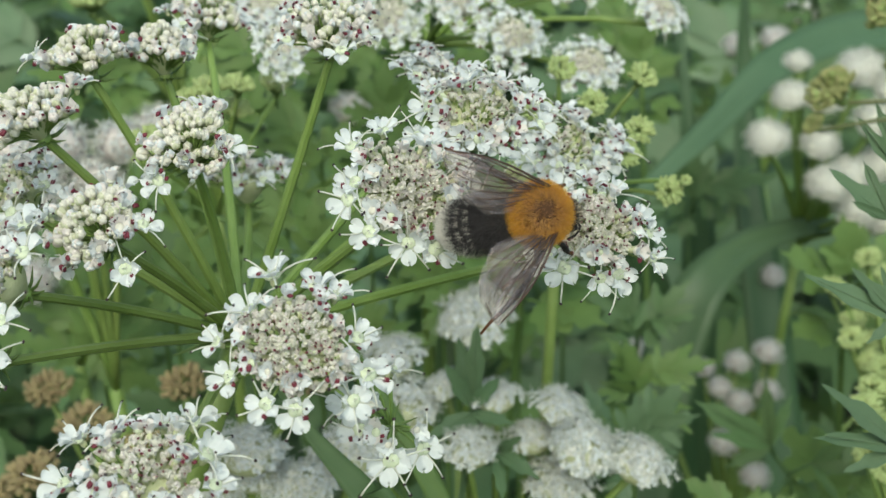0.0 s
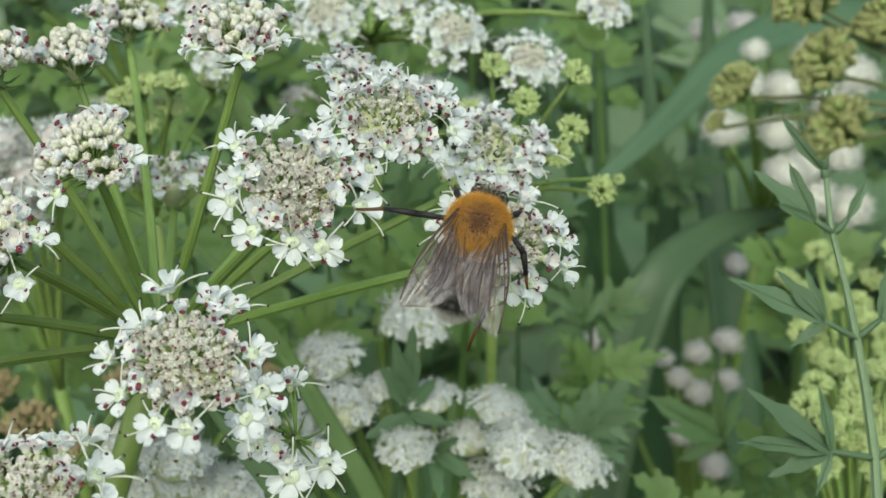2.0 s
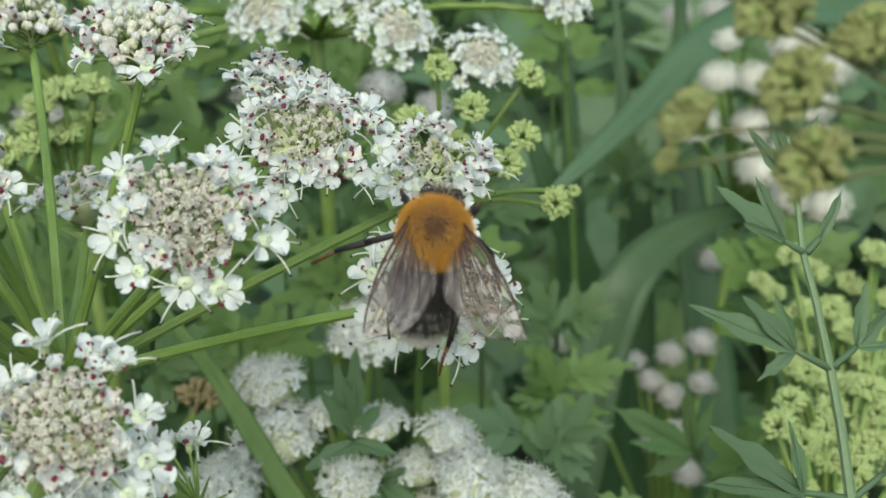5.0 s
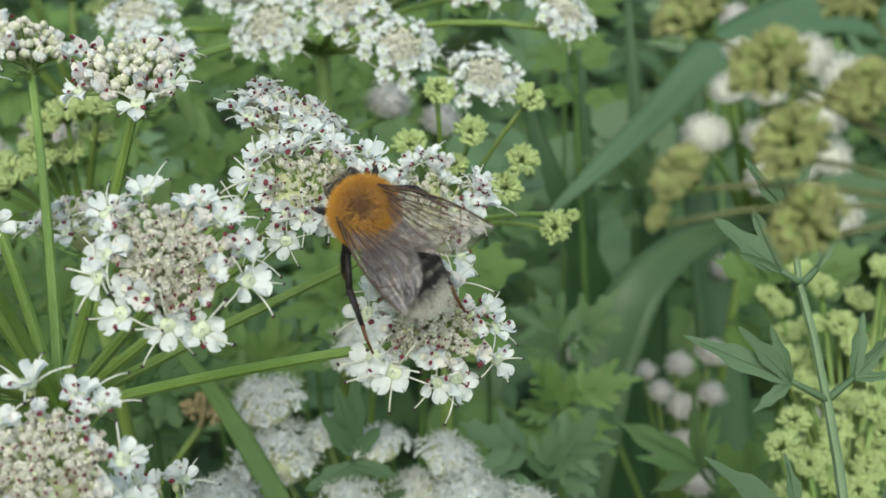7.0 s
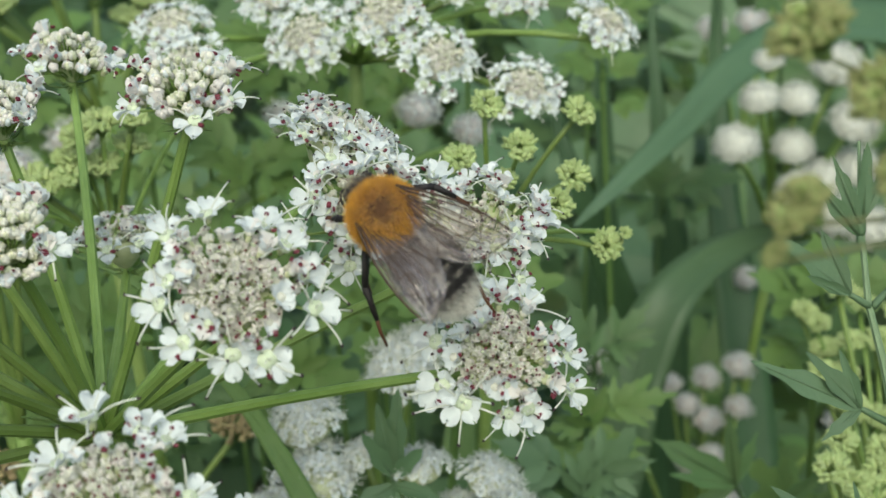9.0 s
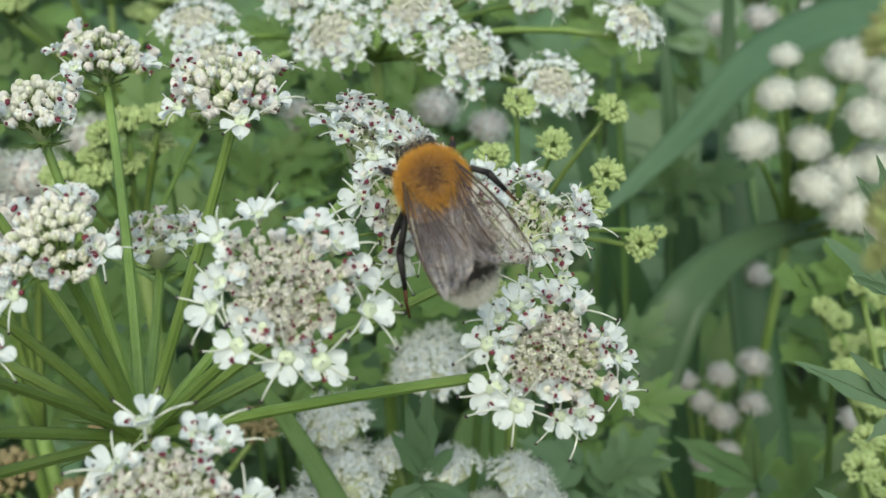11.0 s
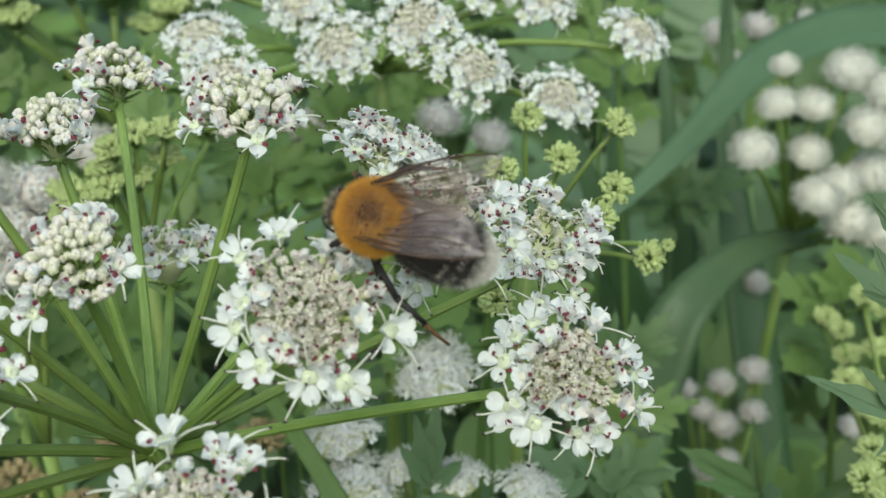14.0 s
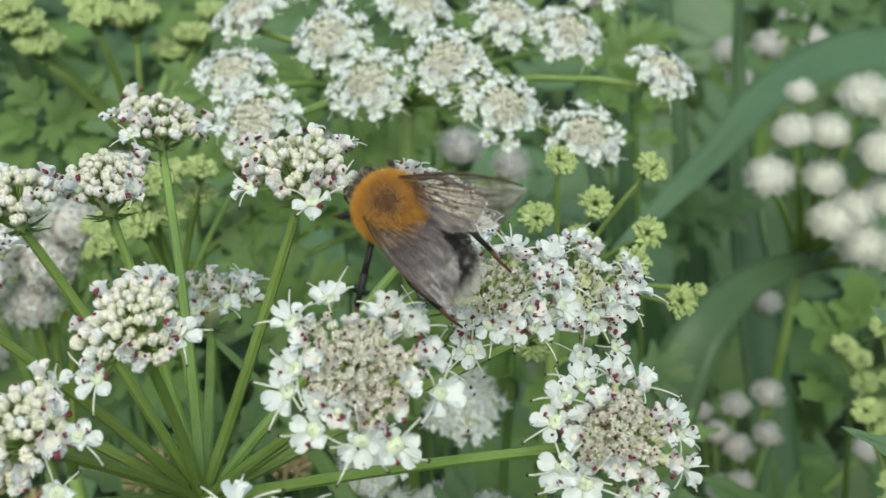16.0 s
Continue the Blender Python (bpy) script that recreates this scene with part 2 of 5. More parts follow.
def facing(place, axis, spin=0.0):
    """A pose at place whose z runs along axis."""
    return Matrix.Translation(place) @ Vector(axis).to_track_quat("Z", "Y").to_matrix().to_4x4() @ Matrix.Rotation(spin, 4, "Z")


def arc(a, b, start, n=9):
    """Points from a, leaving along start, to b."""
    a, b = Vector(a), Vector(b)
    c = a + Vector(start).normalized() * (b - a).length * 0.5
    return [a * (1 - t) ** 2 + c * 2 * t * (1 - t) + b * t * t for t in (i / (n - 1) for i in range(n))]


def stem_down(top, lean=(0, 0, -1), foot=None, n=14):
    """Points of a stem from top, leaving along lean, down to the ground."""
    top, lean = Vector(top), Vector(lean).normalized()
    foot = Vector(foot) if foot is not None else Vector((top.x + lean.x * 0.25, top.y + lean.y * 0.25, 0.0))
    c = top + lean * (top - foot).length * 0.45
    return [top * (1 - t) ** 2 + c * 2 * t * (1 - t) + foot * t * t for t in (i / (n - 1) for i in range(n))]


# ---- ground ----
ground = Shape()
RINGS = [0, 0.3, 0.6, 1.0, 1.6, 2.5, 4, 8, 20, 80, 600]
gv, gf = [], []
for i, r in enumerate(RINGS):
    for k in range(24):
        a = 2 * math.pi * k / 24
        gv.append((r * math.cos(a), r * math.sin(a) + 0.4, -0.03 * noise.noise((r * math.cos(a), r * math.sin(a), 0)) - 0.02))
for i in range(len(RINGS) - 1):
    for k in range(24):
        gf.append((i * 24 + k, (i + 1) * 24 + k, (i + 1) * 24 + (k + 1) % 24, i * 24 + (k + 1) % 24))
ground.add(gv, gf, SOIL)
tagged(new("ground", ground.mesh("ground")), "dark mossy soil under a dense meadow of herbs", "ground", kind="structure")


# ---- florets ----
def petal(shape, mat, length, width, matrix, cup=0.35, notch=0.22, lift=0.12, wob=0.0, nu=7, nv=5):
    """A broad petal on a narrow claw, with a deep notch whose point bends inwards; it grows along x."""
    verts, faces = [], []
    for i in range(nu):
        u = (i / (nu - 1)) ** 0.85
        w = width * 0.5 * (0.16 + 0.84 * math.sin(math.pi / 2 * min(1, u / 0.60)) ** 1.35 if u < 0.60 else math.sqrt(max(0.06, 1 - ((u - 0.60) / 0.405) ** 2)))
        for j in range(nv):
            v = -1 + 2 * j / (nv - 1)
            mid = math.exp(-(v / 0.24) ** 2)
            x = length * u * (1 - notch * mid * u ** 6)
            z = cup * width * 0.5 * v * v * u - 0.06 * length * mid * math.sin(math.pi * u) + lift * length * math.sin(u * 2.3) - 0.14 * length * u ** 5 + 0.16 * length * mid * u ** 8 + wob * length * math.sin(5 * u + 4 * v)
            verts.append((x, w * v, z))
    for i in range(nu - 1):
        for j in range(nv - 1):
            a = i * nv + j
            faces.append((a, a + nv, a + nv + 1, a + 1))
    if nv >= 9:
        # the point of the petal, folded back over its face
        x, y, z = verts[(nu - 1) * nv + nv // 2]
        k, w = len(verts), width * 0.085
        verts += [(x, -w, z), (x, w, z), (x - length * 0.10, -w * 0.9, z + length * 0.13), (x - length * 0.10, w * 0.9, z + length * 0.13), (x - length * 0.30, 0, z + length * 0.10)]
        faces += [(k, k + 1, k + 3, k + 2), (k + 2, k + 3, k + 4)]
    shape.add(verts, faces, mat, matrix)


def stamen(shape, start, end, mat, bend, size=0.00021):
    a, b = Vector(start), Vector(end)
    mid = (a + b) / 2 + Vector(bend)
    pts = [a * (1 - t) ** 2 + mid * 2 * t * (1 - t) + b * t * t for t in (0, 0.25, 0.5, 0.75, 1)]
    shape.tube(pts, [0.00010, 0.000095, 0.00009, 0.00008, 0.00008], FILAMENT, 5)
    shape.ball(b, (size, size * 0.8, size * 0.62), mat, 4, 6)


def anther(shape, place, size, r, mat=None):
    """Two dark sacs side by side, lying as they fell."""
    m = Matrix.Translation(place) @ Matrix.Rotation(r.uniform(0, 6.3), 4, "Z") @ Matrix.Rotation(r.uniform(-0.6, 0.6), 4, "Y")
    for k in (-1, 1):
        shape.ball((0, k * size * 0.28, 0), (size, size * 0.40, size * 0.48), mat or ANTHER, 5, 6, m)


def open_floret(seed):
    """An open outer floret: broad notched petals, larger outwards, a pale swollen disc, long stamens."""
    r, s = random.Random(seed), Shape()
    for k in range(5):
        a = math.pi / 2 + k * 2 * math.pi / 5 + r.uniform(-0.16, 0.16)
        big = (1.0, 0.90, 0.66, 0.62, 0.88)[k] * r.uniform(0.90, 1.08)
        tilt = r.uniform(-0.55, 0.12) - (0.35 if k in (2, 3) else 0)
        m = Matrix.Rotation(a, 4, "Z") @ Matrix.Translation((0.00042, 0, 0)) @ Matrix.Rotation(tilt, 4, "Y") @ Matrix.Rotation(r.uniform(-0.3, 0.3), 4, "X")
        petal(s, PETAL, 0.00182 * big, 0.00176 * big * r.uniform(0.86, 1.06), m, r.uniform(0.45, 1.1), r.uniform(0.14, 0.30), r.uniform(0.12, 0.36), r.uniform(-0.05, 0.05), 9, 9)
    for k in (-1, 1):
        s.ball((k * 0.00024, 0, 0.00012), (0.00052, 0.00068, 0.00034), DISC, 7, 10)
        s.tube([(k * 0.0001, 0, 0.0004), (k * 0.00016, 0, 0.0006), (k * 0.0003, 0, 0.00074)], [0.00009, 0.00006, 0.00005], FILAMENT, 5)
    s.ball((0, 0, -0.0005), (0.00036, 0.00036, 0.0006), OVARY, 5, 7)
    for k in range(5):
        a = math.pi / 2 + (k + 0.5) * 2 * math.pi / 5 + r.uniform(-0.2, 0.2)
        root = (0.00055 * math.cos(a), 0.00055 * math.sin(a), 0.0001)
        kind = r.random()
        if kind < 0.66:
            d = r.uniform(0.0025, 0.0041)
            stamen(s, root, (d * math.cos(a), d * math.sin(a), r.uniform(0.0001, 0.0014)), ANTHER_OLD, (r.uniform(-.0003, .0003), r.uniform(-.0003, .0003), 0.0007), 0.00019)
        elif kind < 0.92:
            d = r.uniform(0.0010, 0.0014)
            tip = (d * math.cos(a), d * math.sin(a), r.uniform(0.0004, 0.0008))
            s.tube([root, (tip[0] * 0.8, tip[1] * 0.8, 0.0008), tip], 0.00009, FILAMENT, 5)
            anther(s, tip, r.uniform(0.00027, 0.00036), r)
    return s


def half_floret(seed, red=0.42, shut=(0.35, 0.95), blush=0.3, size=0.00030):
    """A half-open floret with blushed petals and dark red anthers at its mouth."""
    r, s = random.Random(seed), Shape()
    for k in range(5):
        a = k * 2 * math.pi / 5 + r.uniform(-0.15, 0.15)
        m = Matrix.Rotation(a, 4, "Z") @ Matrix.Translation((0.00022, 0, 0)) @ Matrix.Rotation(-r.uniform(*shut), 4, "Y")
        petal(s, BLUSH if r.random() < blush else PETAL, 0.00120 * r.uniform(0.85, 1.2), 0.00112, m, 0.6, 0.35, 0.25)
    s.ball((0, 0, 0.00012), (0.00042, 0.00042, 0.00028), DISC if r.random() < 0.5 else CREAM, 5, 7)
    s.ball((0, 0, -0.0004), (0.00028, 0.00028, 0.00055), OVARY, 5, 7)
    for k in range(5):
        if r.random() < red:
            a = (k + 0.5) * 2 * math.pi / 5 + r.uniform(-0.2, 0.2)
            d = r.uniform(0.0004, 0.0009)
            anther(s, (d * math.cos(a), d * math.sin(a), r.uniform(0.0006, 0.0009)), size * r.uniform(0.8, 1.15), r)
    return s


def bud(seed, mats, lean=0.45, red=0.0, plump=True):
    """A closed bud: five swollen petals bent in on a dark middle."""
    r, s = random.Random(seed), Shape()
    for k in range(5):
        a = k * 2 * math.pi / 5 + r.uniform(-0.12, 0.12)
        d = (0.00019 if plump else 0.00027) * r.uniform(0.9, 1.15)
        s.ball((0, 0, 0), (0.00023, 0.00021, 0.00033) if plump else (0.00017, 0.00016, 0.00028), mats[r.randrange(len(mats))], 6, 7, Matrix.Translation((d * math.cos(a), d * math.sin(a), 0.0002)) @ Matrix.Rotation(a, 4, "Z") @ Matrix.Rotation(-lean * r.uniform(0.4, 1.2), 4, "Y"))
    s.ball((0, 0, -0.0001), (0.00026, 0.00026, 0.00036), OVARY, 4, 6)
    if r.random() < red:
        a = r.uniform(0, 6.3)
        anther(s, (0.00022 * math.cos(a), 0.00022 * math.sin(a), 0.00052), 0.00015, r)
    return s


def young_floret(seed):
    """A small floret of the middle, its pale petals still curled inwards."""
    r, s = random.Random(seed), Shape()
    for k in range(5):
        a = k * 2 * math.pi / 5 + r.uniform(-0.25, 0.25)
        m = Matrix.Rotation(a, 4, "Z") @ Matrix.Translation((0.00020, 0, 0)) @ Matrix.Rotation(-r.uniform(0.5, 1.25), 4, "Y")
        petal(s, (BLUSH, YOUNG, YOUNG)[r.randrange(3)], 0.00066 * r.uniform(0.8, 1.2), 0.00058, m, 0.7, 0.3, 0.35)
    s.ball((0, 0, 0.0001), (0.00028, 0.00028, 0.00022), YOUNG if r.random() < 0.5 else DISC, 5, 6)
    s.ball((0, 0, -0.0003), (0.00024, 0.00024, 0.00045), OVARY, 4, 6)
    for k in range(2):
        if r.random() < 0.30:
            a, d = r.uniform(0, 6.3), r.uniform(0.0002, 0.0004)
            anther(s, (d * math.cos(a), d * math.sin(a), 0.0005), 0.00017, r)
    return s


OPEN = [open_floret(10 + i).joined() for i in range(12)]
HALF = [half_floret(40 + i, 0.36, (0.3, 0.9), 0.18).joined() for i in range(7)]
SHUT = [half_floret(50 + i, 0.5, (0.70, 1.25), 0.5, 0.00031).joined() for i in range(6)]
BUDS = [bud(70 + i, (YOUNG, YOUNG, BLUSH), red=0.18, plump=False).joined() for i in range(5)] + [young_floret(80 + i).joined() for i in range(5)]
PLAIN = [half_floret(60 + i, 0.04, (0.1, 0.5), 0.1).joined() for i in range(3)]
TIGHT = [bud(90 + i, (CREAM, CREAM, CREAM, BUD_GREEN), 0.25).joined() for i in range(5)]
PLUMP = [bud(97 + i, (BLUSH, CREAM, PETAL), 0.25, 0.25).joined() for i in range(5)]
OPEN_MESH = [s.mesh("open_floret") for s in OPEN]
HALF_MESH = [s.mesh("half_open_floret") for s in HALF + SHUT]
BUD_MESH = [s.mesh("bud") for s in BUDS]


def dome(i, n, radius, height, r):
    """Place and outward way of the i-th of n on a low dome."""
    q = math.sqrt((i + 0.5) / n)
    a = i * 2.39996 + r.uniform(-0.4, 0.4) * (1.2 - q)
    d = q * radius * r.uniform(0.90, 1.08)
    p = Vector((d * math.cos(a), d * math.sin(a), height * (1 - q * q) + r.uniform(-0.0003, 0.0003)))
    return p, Vector((math.cos(a) * q * 0.8, math.sin(a) * q * 0.8, 1.0 - 0.35 * q)).normalized(), a, q


def flower_head(name, parent, matrix, radius, seed, n_open=12, n_half=18, n_bud=48, rise=0.0015, depth=0.0045, label="", size=1.0, gap=(), single=False, tight=False, inner=0.96, floret=1.0):
    """A small umbel: its stalks in one mesh, buds in another, and each open or half-open floret on its own.
    gap: arc in degrees in which no floret stands; tight: still in bud, its buds larger outwards."""
    r = random.Random(seed)
    stalks = Shape()
    base = Vector((0, 0, -depth))
    spots = []
    for i in range(n_bud):
        p, d, a, q = dome(i, n_bud, radius * (0.92 if tight else 0.72), rise, r)
        spots.append((p, d, a, "bud", q))
    for i in range(n_bud * 2 // 3):
        p, d, a, q = dome(i, n_bud * 2 // 3, radius * (0.90 if tight else 0.80), rise - (0.0012 if tight else 0.0006), r)
        spots.append((p, d, a, "deep", q))
    for i in range(n_half):
        a = i * 2 * math.pi / max(n_half, 1) * 1.0 + r.uniform(-0.25, 0.25)
        q = r.uniform(0.80, 1.06) if tight else r.uniform(0.58, 0.88)
        p = Vector((radius * q * math.cos(a), radius * q * math.sin(a), rise * (1 - q * q) + 0.0005))
        spots.append((p, Vector((math.cos(a) * q * 0.9, math.sin(a) * q * 0.9, 0.9)).normalized(), a, "half", q))
    for i in range(n_open):
        a = (i + r.uniform(-0.3, 0.3)) * 2 * math.pi / max(n_open, 1)
        q = r.uniform(inner, 1.20)
        p = Vector((radius * q * math.cos(a), radius * q * math.sin(a), r.uniform(-0.0006, 0.0005) + (rise * (1 - q * q) + 0.0007 if q < 0.9 else 0)))
        spots.append((p, Vector((math.cos(a) * 0.5, math.sin(a) * 0.5, 0.9)).normalized(), a, "open", q))
    # an uneven outline and an uneven top
    p1, p2, p3 = r.uniform(0, 6.3), r.uniform(0, 6.3), r.uniform(0, 50)
    for i, (p, d, a, kind, q) in enumerate(spots):
        k = 1 + 0.09 * math.sin(2 * a + p1) + 0.08 * math.sin(3 * a + p2) + 0.05 * math.sin(5 * a + p3) + (0.07 * math.sin(4 * a + p2 + p3) if tight else 0)
        lump = 0.0011 * noise.noise((p.x * 420, p.y * 420, p3)) * (1.9 if tight else 1.0)
        spots[i] = (Vector((p.x * k, p.y * k, p.z + lump)), d, a, kind, q)
    if gap:
        spots = [s for s in spots if not gap[0] < math.degrees(s[2]) % 360 < gap[1]]
    buds = Shape()
    # packed ovaries under the florets, narrowing to the ray
    cv, cf = [], []
    for i in range(6):
        for k in range(16):
            q, a = ((0.08, 0.24, 0.36, 0.40, 0.26, 0.07) if tight else (0.10, 0.35, 0.55, 0.62, 0.40, 0.08))[i], 2 * math.pi * k / 16
            z = ((rise - (0.0026 if tight else 0.0010)) * (1 - q * q) - 0.0004 + r.uniform(-0.0002, 0.0002)) if i < 3 else (-0.0009, -depth * 0.62, -depth)[i - 3]
            cv.append((radius * q * math.cos(a), radius * q * math.sin(a), z))
    for i in range(5):
        for k in range(16):
            cf.append((i * 16 + k, (i + 1) * 16 + k, (i + 1) * 16 + (k + 1) % 16, i * 16 + (k + 1) % 16))
    if n_bud and not gap:
        buds.add(cv, cf, OVARY)
    todo = []
    for p, d, a, kind, q in spots:
        stalks.tube(arc(base, p - d * 0.0006, (p - base).normalized() + Vector((0, 0, 0.5)), 4), 0.00014, RAY, 5)
        m = facing(p, d, r.uniform(0, 6.28))
        if kind in ("bud", "deep"):
            k = r.randrange(10)
            if tight:
                m = m @ Matrix.Scale((0.72 + 0.50 * q) * r.uniform(0.9, 1.2) * size, 4)
                buds.merge((PLUMP if r.random() < q * q * 0.9 else TIGHT)[k % 5], m)
                continue
            m = m @ Matrix.Scale(r.uniform(0.85, 1.2) * (0.85 + 0.3 * q) * size, 4)
            if single and kind == "bud":
                todo.append((m, k, a, kind))
            else:
                buds.merge(BUDS[k], m)
        else:
            todo.append((p, d, a, kind))
    for k in range(9):
        a = k * 2 * math.pi / 9 + r.uniform(-0.2, 0.2)
        tip = base + Vector((math.cos(a) * 0.0030, math.sin(a) * 0.0030, r.uniform(-0.0004, 0.0012)))
        stalks.tube([base, (base + tip) / 2 + Vector((0, 0, -0.0003)), tip], [0.00024, 0.00018, 0.00004], BRACT, 4)
    cup = Shape()
    cup.ball(base, (0.0009, 0.0009, 0.0007), RAY, 5, 8)
    head = part(name, cup, parent, label, matrix)
    tagged(part("pedicel", stalks, head, "thin green flower stalks"), kind="stuff")
    if buds.count:
        tagged(part("bud", buds, head, "closed cream buds"), kind="stuff")
    for p, d, a, kind in todo:
        if kind == "bud":
            part("bud", BUD_MESH[d], head, "", p)
        elif kind == "half":
            mesh = HALF_MESH[7 + r.randrange(6) if tight or r.random() < 0.3 else r.randrange(7)]
            part("half_open_floret", mesh, head, "", facing(p, d, r.uniform(0, 6.28)) @ Matrix.Scale(r.uniform(0.9, 1.25) * (1.18 if tight else 1.0), 4))
        else:
            # the larger petal points outwards
            out = Vector((math.cos(a), math.sin(a), 0))
            z = d
            y = (out - z * out.dot(z)).normalized()
            x = y.cross(z)
            m = Matrix((x, y, z)).transposed().to_4x4()
            m.translation = p
            part("open_floret", OPEN_MESH[r.randrange(12)], head, "", m @ Matrix.Rotation(r.uniform(-0.35, 0.35), 4, "Z") @ Matrix.Scale(r.uniform(0.92, 1.22) * (0.85 if tight else 1) * floret, 4))
    return head


def umbel_thing(name, foot, label, category, group=""):
    root = new(name)
    root.empty_display_size = 0.01
    root.location = foot
    return tagged(root, label, category, group)


# ---- the near umbel on which the bee feeds ----
HUB = at(-26.7, 161.5, -11.6)
AXIS = way(0.55, -0.45, 0.70)
STEM = stem_down(HUB, -AXIS + Vector((0, 0, -0.6)), (HUB.x - 0.16, HUB.y + 0.22, 0.0))
near = umbel_thing("near_umbel", STEM[-1], "white water dropwort umbel, half in bud, on ribbed green rays", "flower")
ROOT = Matrix.Translation(-STEM[-1])
sh = Shape()
sh.tube([ROOT @ p for p in STEM], [0.0019 + 0.0016 * i / 13 for i in range(14)], RAY, 14, 0.12)
part("stem", sh, near)
sh = Shape()
sh.ball(ROOT @ HUB, (0.0026, 0.0026, 0.0024), RAY, 6, 10)
for k in range(8):
    a = k * 0.785
    d = Matrix.Rotation(a, 3, AXIS) @ AXIS.orthogonal().normalized()
    sh.tube([ROOT @ HUB, ROOT @ (HUB + d * 0.005 - AXIS * 0.001), ROOT @ (HUB + d * 0.009 - AXIS * 0.0035)], [0.0006, 0.0004, 0.0001], BRACT, 5)
part("hub", sh.joined(), near)

# name, centre, axis, radius, open, half, bud, size, label
HEADS = [
    ("B", (-5.4, 126.6, 7.5), (0.10, -0.86, 0.42), 6.1, 11, 12, 120, 0.98, "open white umbellet with red anthers and cream middle"),
    ("D", (17.4, 136.0, 0.3), (0.22, -0.86, 0.36), 5.4, 12, 14, 104, 0.95, "open white umbellet with long stamens"),
    ("K", (3.6, 141.5, 15.0), (0.06, -0.80, 0.56), 6.2, 15, 18, 66, 0.85, "open white umbellet with red anthers"),
    ("E", (17.9, 162.4, 11.9), (0.15, -0.76, 0.58), 6.4, 20, 16, 48, 0.85, "open white umbellet with red anthers"),
    ("C", (0.5, 164.0, 22.5), (0.40, -0.27, 0.87), 6.6, 20, 18, 48, 0.85, "white umbellet seen from its edge"),
    ("F", (-14.3, 117.3, -9.2), (0.02, -0.80, 0.55), 6.4, 11, 13, 116, 0.98, "open white umbellet with cream middle"),
    ("T", (-4.6, 125.8, -16.5), (0.20, -0.80, 0.50), 5.0, 9, 9, 0, 1.0, "sparse umbellet with few florets left"),
    ("G", (-13.7, 145.4, 26.1), (-0.05, -0.48, 0.86), 5.5, 5, 9, 60, 1.25, "cream umbellet in bud with red anthers"),
    ("H", (-27.6, 132.6, 11.5), (-0.05, -0.76, 0.62), 4.6, 3, 7, 62, 1.25, "cream umbellet mostly in bud"),
    ("I", (-36.2, 127.5, 2.2), (-0.25, -0.80, 0.50), 4.9, 5, 7, 62, 1.25, "cream umbellet opening at its edge"),
    ("L", (-27.4, 112.2, -20.9), (0.0, -0.68, 0.72), 6.0, 11, 16, 60, 1.0, "open white umbellet"),
    ("P", (-46.1, 136.0, 14.8), (-0.35, -0.60, 0.70), 4.9, 2, 5, 60, 1.25, "cream umbellet in bud"),
    ("Q", (-42.4, 144.5, 23.2), (-0.15, -0.52, 0.84), 4.5, 1, 4, 58, 1.25, "cream umbellet in tight bud"),
    ("R", (-35.2, 153.0, 24.8), (-0.08, -0.42, 0.88), 5.0, 3, 5, 58, 1.25, "cream umbellet in bud"),
    ("S", (-33.3, 174.2, 33.2), (0.10, -0.36, 0.90), 5.0, 4, 6, 56, 1.25, "cream umbellet in bud on a tall ray"),
    ("U", (-46.0, 124.1, -2.8), (-0.55, -0.62, 0.40), 5.6, 6, 12, 40, 1.0, "white umbellet"),
    ("V", (-47.0, 119.0, -10.0), (-0.50, -0.70, 0.30), 5.2, 8, 8, 30, 1.0, "white umbellet"),
    ("W", (-29.1, 180.2, 10.8), (-0.05, -0.35, 0.92), 5.0, 8, 8, 20, 1.0, "white umbellet seen from its edge"),
    ("X", (-52.5, 148.8, 7.6), (-0.4, -0.5, 0.7), 5.6, 8, 10, 30, 1.0, "white umbellet"),
]
SPOKES = {}
for i, (key, c, ax, rad, n1, n2, n3, size, label) in enumerate(HEADS):
    place, axis = at(*c), way(*ax)
    m = ROOT @ facing(place, axis, i * 1.3)
    deep = 0.0034 if key in "GHIPQRS" else 0.0056 if key == "C" else 0.0045
    base = place - axis * deep
    d = (base - HUB).normalized()
    pts = arc(HUB, base, (d + AXIS * 0.09), 12)
    sh = Shape()
    thick = 0.00065 if key not in "WX" else 0.0007
    sh.tube([ROOT @ p for p in pts], [thick * (1.15 - 0.35 * k / 11) for k in range(12)], RAY, 16, 0.10)
    ray = part("ray", sh, near, smooth=False)
    head = flower_head("umbellet", near, m, rad * MM, 100 + i, n1, n2, n3, label=label, size=size, rise=0.0026 if key in "GHIPQRS" else 0.0017, depth=deep, gap=(215, 320) if key == "T" else (),
        single=key in "BDF", tight=key in "GHIPQRS", inner={"E": 0.45, "C": 0.45, "K": 0.72}.get(key, 0.96), floret=0.92 if key in "ECKW" else 1.0)
    SPOKES[key] = (ray, head, m)


